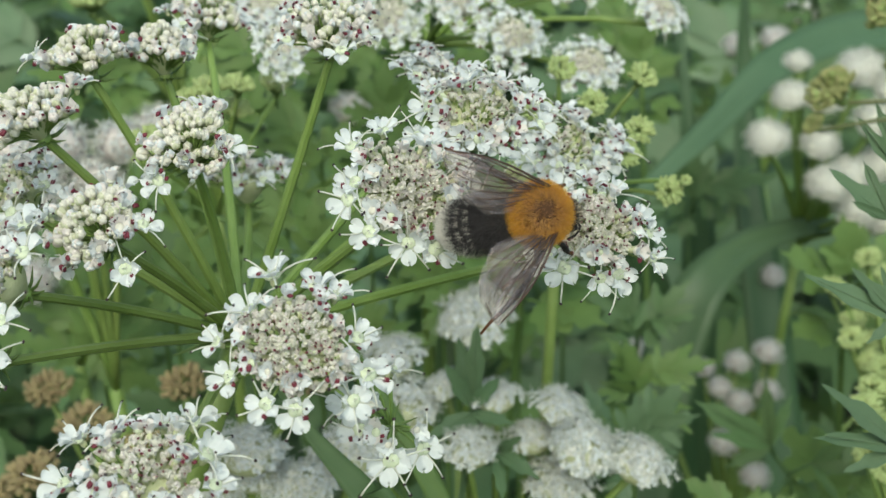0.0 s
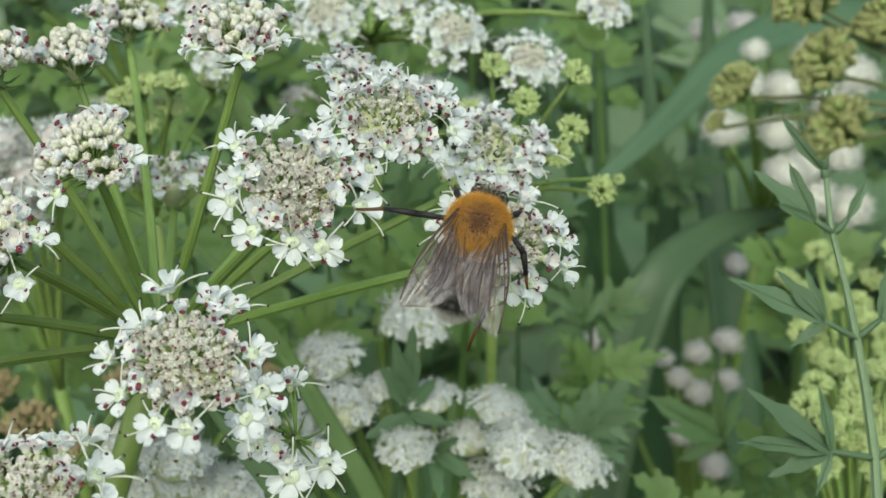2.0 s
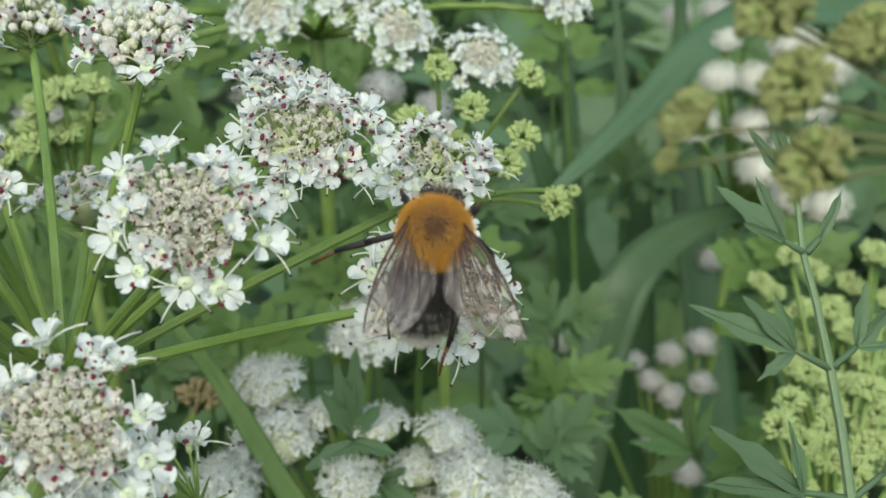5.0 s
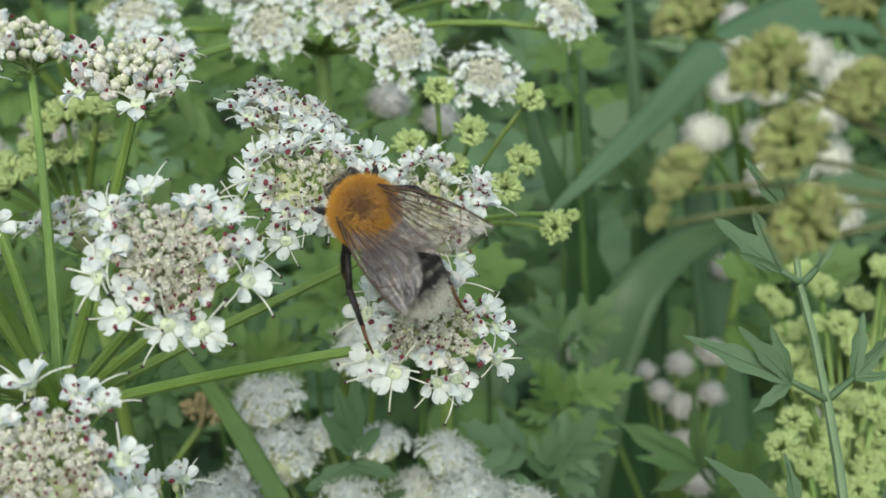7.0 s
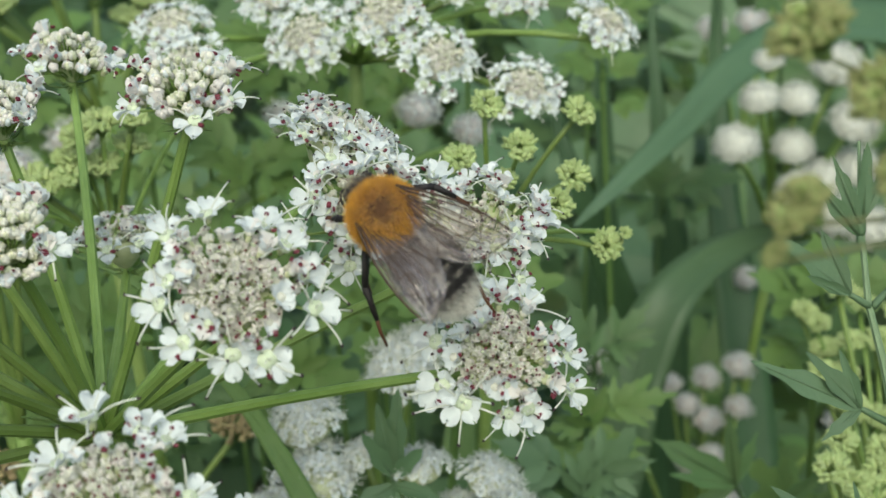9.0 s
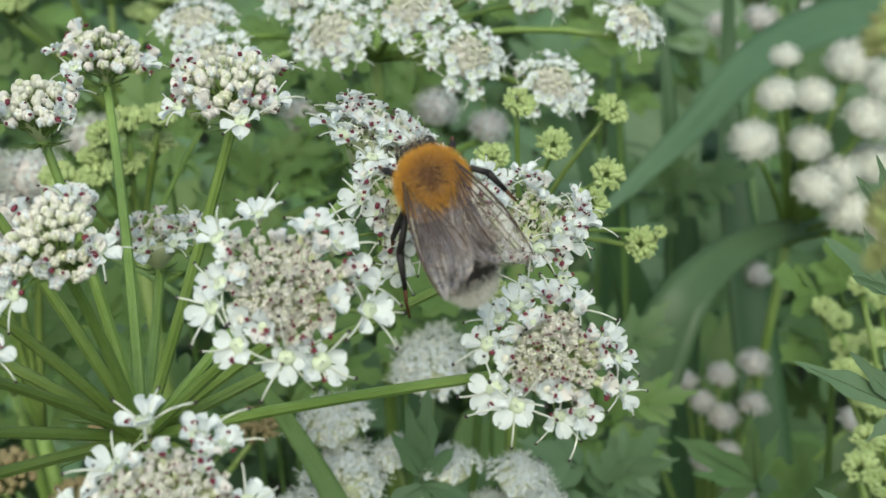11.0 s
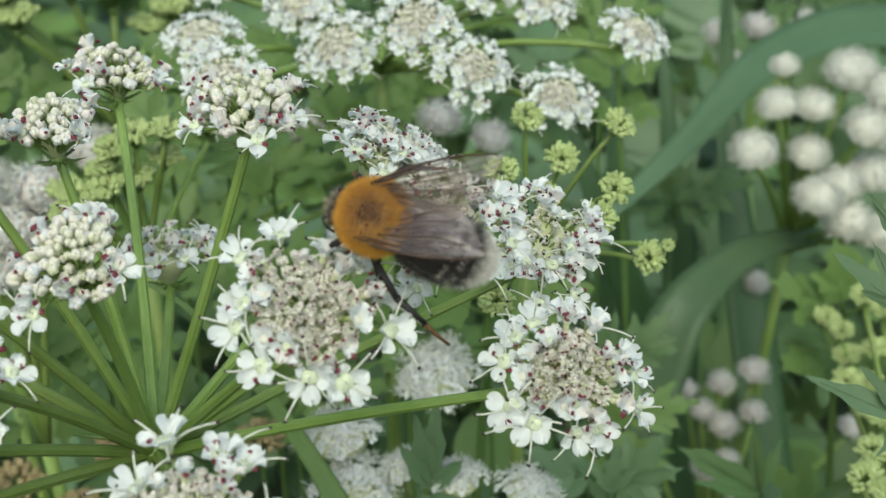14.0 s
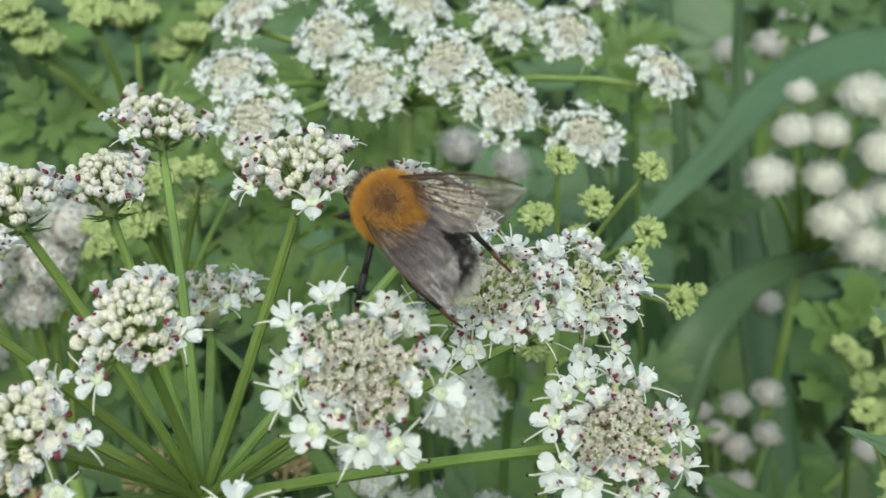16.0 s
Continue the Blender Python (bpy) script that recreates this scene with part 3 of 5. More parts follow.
# ---- blurred umbels behind: each umbellet one mesh ----
def far_head(seed, n_open, n_half, n_bud, radius=0.0058, rise=0.0016, petals=None):
    r, s = random.Random(seed), Shape()
    base = Vector((0, 0, -0.0042))
    for i in range(n_bud * 2):
        p, d, a, q = dome(i, n_bud * 2, radius * 0.76, rise - 0.0003 * (i % 2), r)
        s.merge((BUDS[:5] + TIGHT)[r.randrange(10)], facing(p, d, r.uniform(0, 6)) @ Matrix.Scale(1.0, 4))
    rim = []
    for kind, n, lo, hi in ((PLAIN, n_half, 0.70, 0.92), (OPEN, n_open, 0.98, 1.26)):
        for i in range(n):
            a, q = (i + r.uniform(-0.3, 0.3)) * 2 * math.pi / n, r.uniform(lo, hi)
            p = Vector((radius * q * math.cos(a), radius * q * math.sin(a), rise * (1 - q * q)))
            d = Vector((math.cos(a) * 0.6 * q, math.sin(a) * 0.6 * q, 0.9)).normalized()
            s.tube([base, (base + p) / 2 + Vector((0, 0, -0.0003)), p - d * 0.0005], 0.00016, RAY, 4)
            m = facing(p, d, r.uniform(0, 6)) @ Matrix.Scale(0.95, 4)
            if kind is OPEN:
                rim.append((r.randrange(12), m))
            else:
                s.merge(kind[r.randrange(len(kind))], m)
    s.ball((0, 0, -0.0012), (radius * 0.74, radius * 0.74, rise * 1.35), BLUSH, 7, 12)
    s.ball(base, (0.0009, 0.0009, 0.0007), RAY, 4, 7)
    return s, rim


FAR, RIMS = [], {}
for i in range(4):
    s, rim = far_head(300 + i, 10, 12, 44, 0.0050)
    FAR.append(s.mesh("white_umbellet"))
    RIMS[FAR[-1]] = rim


def globe_head(seed, mats, radius=0.0060, n=74, flat=0.85, inside=CREAM, curl=0.6, out=0.0026):
    """A domed head of many small open florets with fine stamens standing out."""
    r, s = random.Random(seed), Shape()
    for i in range(n):
        q = i / n
        a = i * 2.39996 + r.uniform(-0.2, 0.2)
        zz = 1 - 1.3 * q
        rr = math.sqrt(max(0.0, 1 - zz * zz))
        d = Vector((rr * math.cos(a), rr * math.sin(a), zz * flat)).normalized()
        p = Vector((rr * math.cos(a), rr * math.sin(a), zz * flat)) * radius * r.uniform(0.84, 1.08)
        m = facing(p, d, r.uniform(0, 6.3))
        for k in range(5):
            b = k * 1.2566 + r.uniform(-0.3, 0.3)
            petal(s, mats[r.randrange(len(mats))], 0.00115 * r.uniform(0.8, 1.3), 0.0010, m @ Matrix.Rotation(b, 4, "Z") @ Matrix.Rotation(-r.uniform(-0.1, curl), 4, "Y"), 0.4, 0.3, 0.15)
        for k in range(6):
            e = m @ Vector((r.uniform(-1, 1) * 0.0014, r.uniform(-1, 1) * 0.0014, r.uniform(0.0012, out)))
            s.tube([p, e], [0.00007, 0.00006], FILAMENT, 3)
    s.ball((0, 0, 0), (radius * 0.93, radius * 0.93, radius * 0.93 * flat), inside, 9, 14)
    return s


def dome_head(seed, radius=0.0066, n=110):
    """A low lumpy dome of tiny starry florets, each with a fringe of fine stamens."""
    r, s = random.Random(seed), Shape()
    off = r.uniform(0, 40)
    for i in range(n):
        p, d, a, q = dome(i, n, radius, radius * 0.55, r)
        k = 1 + 0.16 * math.sin(2 * a + off) + 0.10 * math.sin(5 * a + off)
        p = Vector((p.x * k, p.y * k, p.z + 0.0016 * noise.noise((p.x * 330, p.y * 330, off))))
        m = facing(p, d, r.uniform(0, 6.3))
        for j in range(5):
            petal(s, (PETAL, PETAL, GLOBE)[r.randrange(3)], 0.00108 * r.uniform(0.8, 1.25), 0.00088, m @ Matrix.Rotation(j * 1.2566 + r.uniform(-0.3, 0.3), 4, "Z") @ Matrix.Rotation(-r.uniform(-0.2, 0.55), 4, "Y"), 0.3, 0.2, 0.1, 0, 4, 3)
        s.ball((0, 0, 0.00008), (0.00022, 0.00022, 0.0002), DISC, 4, 5, m)
        for j in range(4):
            b = r.uniform(0, 6.3)
            s.tube([p, m @ Vector((0.0013 * math.cos(b), 0.0013 * math.sin(b), r.uniform(0.0009, 0.0019)))], [0.00007, 0.00006], FILAMENT, 3)
        if i % 3 == 0:
            s.tube([(0, 0, -radius * 0.62), p], 0.00014, BRACT, 4)
    s.ball((0, 0, -radius * 0.1), (radius * 0.84, radius * 0.84, radius * 0.52), OVARY, 7, 12)
    return s


def bead_head(seed, mat, radius=0.0030, n=34, bead=0.00052, tip=None, hollow=0.33):
    """A small head of green buds or young fruits, ringed round a hollow middle."""
    r, s = random.Random(seed), Shape()
    base = Vector((0, 0, -radius * 0.9))
    for i in range(n):
        p, d, a, q = dome(i, n, radius, radius * 0.35, r)
        if q < hollow * 0.55:
            continue
        if q < hollow:
            p.z -= radius * 0.30
        s.tube([base, p], 0.00016, BRACT, 4)
        m = facing(p, d, a)
        s.ball((0, 0, 0), (bead * r.uniform(0.8, 1.1), bead * r.uniform(0.8, 1.1), bead * r.uniform(1.0, 1.5)), mat, 5, 7, m)
        for k in range(2):
            s.ball((0, 0, 0), (bead * 0.5, bead * 0.5, bead * 0.45), tip or mat, 4, 5, m @ Matrix.Translation(((k - 0.5) * bead * 0.9, 0, bead * 1.15)))
    s.ball(base, (0.0007, 0.0007, 0.0006), BRACT, 4, 6)
    return s


WHITE_GLOBE = [globe_head(400 + i, (GLOBE,), 0.0060, 96, inside=GLOBE, curl=0.3).mesh("globe_umbellet") for i in range(3)]
DOME_HEAD = [dome_head(430 + i).mesh("domed_umbellet") for i in range(4)]
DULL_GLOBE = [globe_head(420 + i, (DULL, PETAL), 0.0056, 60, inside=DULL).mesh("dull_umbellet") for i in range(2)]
LIME_HEAD = [bead_head(440 + i, LIME, 0.0021, 48, 0.00044, hollow=0.58).mesh("lime_umbellet") for i in range(3)]
OLIVE_HEAD = [bead_head(450 + i, OLIVE, 0.0025, 74, 0.00038, BUFF, 0.45).mesh("fruit_umbellet") for i in range(3)]
BROWN_HEAD = [bead_head(460 + i, WITHER, 0.0045, 44, 0.0007).mesh("withered_umbellet") for i in range(2)]


def far_umbel(name, hub, heads, meshes, label, category, part_name, radius=0.0058, axis=(0, -0.6, 0.75), ray=0.0007, foot_shift=(0.0, 0.12), drop=0.0042, stem=0.0016, spread=0.35, scale=1.0, group="", green=None):
    """An umbel with its stem down to the ground, rays, and heads that share a few meshes. heads: places and, if given, sizes."""
    r = random.Random(name + str(len(heads)))
    hub = at(*hub)
    foot = Vector((hub.x + foot_shift[0], hub.y + foot_shift[1], 0))
    pts = stem_down(hub, (foot_shift[0] * 1.5, foot_shift[1] * 1.5, -1), foot)
    root = umbel_thing(name, foot, label, category, group)
    back = Matrix.Translation(-foot)
    s = Shape()
    s.tube([back @ p for p in pts], [stem * (1 + 0.6 * i / 13) for i in range(14)], RAY, 8, 0.1)
    part("stem", s, root)
    for c in heads:
        place = at(*c[:3])
        k = (c[3] if len(c) > 3 else 1.0) * scale
        d = (way(*axis) + (place - hub).normalized() * spread + Vector((r.uniform(-.2, .2), r.uniform(-.2, .2), 0))).normalized()
        base = place - d * drop * k
        s = Shape()
        s.tube([back @ p for p in arc(hub, base, (base - hub).normalized() + Vector((0, 0, 0.3)), 6)], [ray * 1.2] * 3 + [ray] * 3, green or RAY, 6, 0.1)
        part("ray", s, root)
        mesh = meshes[r.randrange(len(meshes))]
        head = tagged(part(part_name, mesh, root, "", back @ facing(place, d, r.uniform(0, 6.3)) @ Matrix.Scale(k, 4)), kind="stuff" if mesh in RIMS else "")
        for j, m in RIMS.get(mesh, ()):
            part("open_floret", OPEN_MESH[j], head, "", m)
    return root


far_umbel("white_umbel", (-3.6, 259.2, 42.6), [(3.4, 224.4, 46.5), (12.6, 222.7, 38.8), (26.9, 227.0, 34.3, 0.95), (41.3, 232.9, 45.6, 0.9), (-10.0, 229.5, 43.4), (-16.8, 238.0, 52.7), (-33.0, 229.5, 45.4, 0.95),
    (-27.0, 212.5, 36.0), (26.3, 246.5, 54.2), (14.8, 246.5, 57.4), (-32.3, 246.5, 58.7), (-2.3, 255.0, 60.4), (-18, 262, 66), (34, 268, 66)], FAR, "open white umbel of round umbellets on thin green rays", "flower", "white_umbellet", axis=(0, -0.75, 0.6), group="white umbels")
far_umbel("lime_umbel", (19.7, 208.2, 8.0), [(34.9, 189.5, 9.0), (30.5, 190.4, 18.5), (31.9, 195.5, 27.6), (18.9, 194.6, 28.7), (23.3, 190.4, 22.6), (14.7, 187.0, 20.8), (27.8, 187.0, 14.5), (13.7, 185.3, 3.6), (21.0, 192.0, 18.0, 0.8), (12.0, 196.0, 12.0, 0.9), (37.4, 188.5, 10.6, 0.4)],
    LIME_HEAD, "yellow-green umbel of small unopened umbellets", "flower", "lime_umbellet", axis=(0.05, -0.9, 0.4), ray=0.00040, drop=0.0020, stem=0.0011, group="lime umbels")
far_umbel("lime_umbel", (-42, 228, 6.0), [(-43.8, 212.5, 26.0, 0.95), (-40.3, 212.5, 28.2, 0.95), (-35.5, 212.5, 28.6, 0.9), (-49.2, 212.5, 18.1, 1.0), (-41.3, 216.8, 21.6, 1.0), (-51.0, 212.5, 16.4, 0.95), (-44.8, 212.5, 19.8, 1.0), (-30.1, 221.0, 29.8, 0.95), (-46, 215, 23, 0.95), (-37, 218, 25, 0.95), (-53, 218, 20, 0.95)],
    LIME_HEAD, "yellow-green umbel in bud between white flowers", "flower", "lime_umbellet", axis=(0.0, -0.6, 0.75), ray=0.0005, drop=0.0020, stem=0.0013, group="lime umbels", scale=1.25)
far_umbel("lime_umbel", (-66, 312, 34), [(-84.4, 280.5, 62.2, 1.7), (-81.0, 280.5, 57.4, 1.7), (-69.6, 280.5, 63.8, 1.7), (-67.3, 306.0, 67.3, 2.2), (-86.7, 280.5, 65.7, 1.7), (-60.7, 314.5, 60.5, 1.5), (-55.2, 314.5, 64.5, 1.7), (-76, 300, 70, 1.8), (-50, 318, 70, 1.7), (-92, 292, 68, 1.7)],
    LIME_HEAD, "blurred yellow-green umbel on thick stems", "flower", "lime_umbellet", axis=(0.0, -0.6, 0.75), ray=0.0010, drop=0.0020, stem=0.0026, group="lime umbels", scale=1.2)
lime_rng = random.Random(31)
LIME_MASS = [(lime_rng.uniform(88, 122), lime_rng.uniform(262, 288), lime_rng.uniform(-32, 0), lime_rng.uniform(0.85, 1.1)) for _ in range(11)]
LIME_LOW = [(lime_rng.uniform(78, 104), lime_rng.uniform(222, 240), lime_rng.uniform(-46, -24), lime_rng.uniform(0.8, 1.0)) for _ in range(8)]
far_umbel("lime_umbel", (100, 262, -60), [(109.6, 280.5, -9.1, 1.15), (93.7, 280.5, -16.3, 1.0), (92.4, 289.0, -8.9, 1.0), (114.5, 280.5, -19.0, 1.25), (91.8, 255.0, -24.7, 1.0), (97.2, 289.0, -16.9, 1.0), (104, 275, -14, 1.15), (108, 268, -24, 1.15), (99, 262, -28, 1.1), (112, 272, -2, 1.1), (120, 276, -10, 1.15), (101, 278, -6, 1.0), (105, 270, -18, 1.1), (110, 276, -28, 1.1), (117, 280, -3, 1.1)] + LIME_MASS,
    LIME_HEAD, "yellow-green umbel of densely set buds", "flower", "lime_umbellet", axis=(0.0, -0.85, 0.5), ray=0.0006, drop=0.0020, group="lime umbels", scale=1.25)
far_umbel("lime_umbel", (90, 238, -70), [(74.8, 216.8, -28.1, 1.0), (87.9, 229.5, -27.8, 1.0), (93.3, 229.5, -34.8, 1.0), (86.8, 229.5, -36.7, 1.0), (97, 232, -29, 1.0), (82, 226, -33, 0.9), (99, 230, -40, 1.0), (90, 226, -42, 0.9), (80, 222, -40, 0.9), (94, 228, -24, 1.0), (86, 227, -31, 0.9), (96, 229, -34, 1.0), (91, 227, -38, 1.0)] + LIME_LOW,
    LIME_HEAD, "yellow-green umbel of densely set buds", "flower", "lime_umbellet", axis=(0.0, -0.85, 0.5), ray=0.0006, drop=0.0020, group="lime umbels", scale=1.25)
far_umbel("globe_umbel", (112, 385, 2), [(94.1, 331.5, 41.0, 0.9), (105.9, 340.0, 41.2, 0.95), (87.6, 329.8, 29.5, 1.05), (106.0, 345.0, 29.3, 1.0), (98.5, 340.0, 51.8, 0.7), (106.9, 340.0, 17.8, 1.1), (118.0, 348.5, 11.3, 1.15), (121.7, 357.0, 51.8, 1.3), (123.3, 348.5, 35.8, 1.2), (127.2, 357.0, 24.0, 1.2), (115.5, 348.5, 20.7, 1.1), (130, 352, 46, 1.2), (128, 350, 8, 1.2)],
    WHITE_GLOBE, "white umbel with globe-shaped umbellets", "flower", "globe_umbellet", axis=(0, -0.5, 0.85), ray=0.0009, drop=0.004, group="globe umbels", scale=0.80)
far_umbel("globe_umbel", (10, 232, -75), [(-9.3, 212.5, -19.1, 0.95), (-6.7, 208.2, -26.7, 1.1), (0.4, 208.2, -23.2, 0.55), (8.9, 208.2, -25.2, 0.7), (4.5, 204.0, -33.1, 0.8), (19.6, 205.7, -26.7, 0.75), (22.6, 199.7, -32.2, 0.95), (32.0, 199.7, -34.8, 0.85), (-14, 206, -33, 0.9), (24.3, 206.0, -34.1, 0.9), (19.6, 206.0, -39.4, 0.9), (15.0, 208.0, -32.1, 0.7)],
    DOME_HEAD, "fuzzy white umbel of domed umbellets", "flower", "domed_umbellet", axis=(0, -0.6, 0.8), ray=0.0007, drop=0.004, group="globe umbels", scale=0.88)
far_umbel("globe_umbel", (-24, 215, -75), [(-29.7, 187.0, -31.0, 0.9), (-14.8, 195.5, -32.4, 0.95), (-40.1, 195.5, -30.7, 0.85), (-22, 190, -37, 0.9), (-36, 200, -38, 0.85), (-29.3, 193.0, -35.0, 0.85), (-14.1, 196.0, -34.5, 0.8)],
    DOME_HEAD, "fuzzy white umbel of domed umbellets", "flower", "domed_umbellet", axis=(0, -0.6, 0.8), ray=0.0007, drop=0.004, group="globe umbels", scale=0.88)
far_umbel("white_umbel", (4, 262, -45), [(6.2, 239.7, -13.7, 1.15)], DOME_HEAD, "white umbel half hidden behind a ray", "flower", "domed_umbellet", axis=(0, -0.45, 0.9), group="white umbels")
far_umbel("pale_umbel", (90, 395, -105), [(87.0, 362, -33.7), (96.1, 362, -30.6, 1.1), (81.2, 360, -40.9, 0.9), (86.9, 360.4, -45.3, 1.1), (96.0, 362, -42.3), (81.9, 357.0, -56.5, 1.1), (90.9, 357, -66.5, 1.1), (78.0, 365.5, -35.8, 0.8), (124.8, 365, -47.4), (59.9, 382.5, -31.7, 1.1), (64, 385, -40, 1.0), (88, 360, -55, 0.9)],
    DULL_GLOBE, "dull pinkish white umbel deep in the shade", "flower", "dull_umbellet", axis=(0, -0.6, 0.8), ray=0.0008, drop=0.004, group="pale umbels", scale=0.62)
far_umbel("pale_umbel", (140, 540, 30), [(122.5, 510.0, 84.8, 1.3), (138.7, 510.0, 86.9, 1.4), (128, 515, 74, 1.2), (160, 520, 90, 1.3), (150, 515, 100, 1.3), (113.1, 420, -9.2, 0.9)], DULL_GLOBE, "pale far umbel above the blades", "flower", "dull_umbellet", ray=0.001, drop=0.004, group="pale umbels", scale=0.72)
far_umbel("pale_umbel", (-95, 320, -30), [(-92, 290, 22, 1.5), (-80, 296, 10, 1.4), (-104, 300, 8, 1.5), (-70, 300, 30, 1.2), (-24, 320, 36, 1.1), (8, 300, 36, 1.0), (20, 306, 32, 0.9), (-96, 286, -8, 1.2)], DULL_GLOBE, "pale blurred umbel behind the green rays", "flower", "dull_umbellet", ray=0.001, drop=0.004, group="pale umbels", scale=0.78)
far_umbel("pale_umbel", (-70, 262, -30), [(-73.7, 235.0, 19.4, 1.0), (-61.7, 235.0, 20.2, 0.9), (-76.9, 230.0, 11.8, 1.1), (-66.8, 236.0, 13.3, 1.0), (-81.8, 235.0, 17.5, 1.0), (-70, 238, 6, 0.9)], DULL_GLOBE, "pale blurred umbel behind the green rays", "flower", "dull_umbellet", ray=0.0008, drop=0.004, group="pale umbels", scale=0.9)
far_umbel("withered_umbel", (-66, 290, -90), [(-54.0, 255.0, -28.1), (-87.8, 272.0, -31.3, 1.1), (-77.1, 263.5, -37.6, 1.2), (-85.2, 255.0, -47.0, 1.2), (-27.1, 255.0, -27.2, 0.95), (-64, 262, -42), (-94, 266, -52)], BROWN_HEAD, "withered brown umbel low in the leaves", "flower", "withered_umbellet", ray=0.0007, drop=0.0035)
FRUITING = far_umbel("fruiting_umbel", (48.7, 87.9, 10), [(29.9, 84.0, 13.3, 0.66), (36.0, 84.0, 15.0, 0.85), (36.9, 84.0, 10.6, 0.85), (28.7, 84.0, 10.9, 0.30), (35.0, 84.8, 19.3, 0.85), (31.1, 86.4, 22.6, 0.82), (40.5, 84.8, 17.8, 0.82), (40.1, 84.8, 23.3, 0.82)],
    OLIVE_HEAD, "olive brown umbel gone to fruit close to the lens", "flower", "fruit_umbellet", axis=(-0.45, -0.6, 0.5), ray=0.00018, drop=0.0025, stem=0.0008, green=OLIVE_RAY, foot_shift=(0.14, -0.04))


# ---- leaves ----
def leaflet(shape, mat, matrix, length, width, r, lobes=3, fold=0.14, droop=0.15, fine=True):
    """A toothed leaflet, folded on its midrib; it grows along x and faces z."""
    nu, half = (14, 2) if fine else (6, 1)
    verts, faces = [], []
    ph = r.uniform(-0.3, 0.3)
    for i in range(nu):
        u = i / (nu - 1)
        w = width * 0.5 * math.sin(math.pi * min(1, 0.03 + 0.97 * u ** 0.85)) ** (0.85 if u < 0.5 else 1.15)
        tooth = 1 + (0.28 if width > 0.36 * length else 0.17) * math.cos(2 * math.pi * (u * lobes + ph)) * (0.4 + u)
        for j in range(-half, half + 1):
            v = j / half
            k = tooth if abs(j) == half else 1
            verts.append((length * u + (abs(v) * 0.10 * length * (tooth - 0.8)), w * v * k, fold * w * abs(v) * 0.8 - droop * length * u * u))
    n = 2 * half + 1
    for i in range(nu - 1):
        for j in range(n - 1):
            a = i * n + j
            faces.append((a, a + n, a + n + 1, a + 1))
    shape.add(verts, faces, mat, matrix)


def lobed_leaf(shape, mat, matrix, length, r, pairs=1, width=0.42, stalk=True, fine=True):
    """A divided leaf: an end leaflet and pairs of side leaflets along a stalk."""
    if stalk:
        a = np.array(matrix)
        s = Shape()
        s.tube([(0, 0, 0), (length * 0.25, 0, 0.0), (length * 0.5, 0, -0.01 * length)], [length * 0.022, length * 0.018, length * 0.012], mat, 5)
        shape.merge(s, matrix)
    leaflet(shape, mat, matrix @ Matrix.Translation((length * 0.42, 0, 0)), length * 0.58, length * width * 0.75, r, fine=fine)
    for k in range(pairs):
        x = length * (0.40 - 0.17 * k)
        for side in (1, -1):
            m = matrix @ Matrix.Translation((x, 0, 0)) @ Matrix.Rotation(side * r.uniform(0.55, 0.95), 4, "Z") @ Matrix.Rotation(r.uniform(-0.3, 0.3), 4, "X")
            leaflet(shape, mat, m, length * r.uniform(0.40, 0.52), length * width * 0.55, r, 2.5, fine=fine)


def leaf_pose(base, tip, face):
    """A pose at base whose x runs to tip and whose z leans to face."""
    x = (Vector(tip) - Vector(base)).normalized()
    z = Vector(face)
    z = (z - x * z.dot(x)).normalized()
    m = Matrix((x, z.cross(x), z)).transposed().to_4x4()
    m.translation = base
    return m


def herb(name, stem_pts, leaves, mat, label, stem_r=0.0013, foot=None, group="", pairs=1, width=0.42):
    """A leafy stalk: a ribbed stem to the ground and separate leaves, each from base to tip."""
    top = [at(*p) for p in stem_pts]
    low = stem_down(top[-1], (top[-1] - top[-2]).normalized(), foot)
    root = umbel_thing(name, low[-1], label, "herb", group)
    back = Matrix.Translation(-low[-1])
    s = Shape()
    pts = top + low[1:]
    s.tube([back @ p for p in pts], [stem_r * (0.6 + 0.8 * i / len(pts)) for i in range(len(pts))], mat, 10, 0.2)
    part("stem", s, root, smooth=False)
    r = random.Random(name + str(len(leaves)) + str(stem_pts[0][0]))
    for base, tip, face in leaves:
        b, t = at(*base), at(*tip)
        s = Shape()
        lobed_leaf(s, mat, back @ leaf_pose(b, t, way(*face)), (t - b).length, r, pairs, width)
        part("leaf", s, root)
    return root


def divided_leaf(shape, mat, base, fork, tips, face, r, width=0.30, thick=0.0005):
    """A leaf on a stalk from base to fork, with one narrow lobe from the fork to each tip."""
    shape.tube(arc(base, fork, Vector(fork) - Vector(base), 5), [thick, thick * 0.95, thick * 0.9, thick * 0.8, thick * 0.7], mat, 6)
    for tip in tips:
        d = (Vector(tip) - Vector(fork)).length
        m = leaf_pose(Vector(fork) - (Vector(tip) - Vector(fork)) * 0.04, tip, Vector(face) + Vector((r.uniform(-.35, .35), r.uniform(-.2, .2), r.uniform(-.3, .3))))
        leaflet(shape, mat, m, d * 1.04, d * width * r.uniform(0.85, 1.2), r, r.choice((2.4, 3.2)), r.uniform(0.1, 0.4), r.uniform(-0.05, 0.12))
        shape.merge(Shape().tube([(0, 0, -0.0001), (d * 0.5, 0, -0.0001), (d * 0.92, 0, -0.0004)], [thick * 0.55, thick * 0.4, thick * 0.15], mat, 5), m)


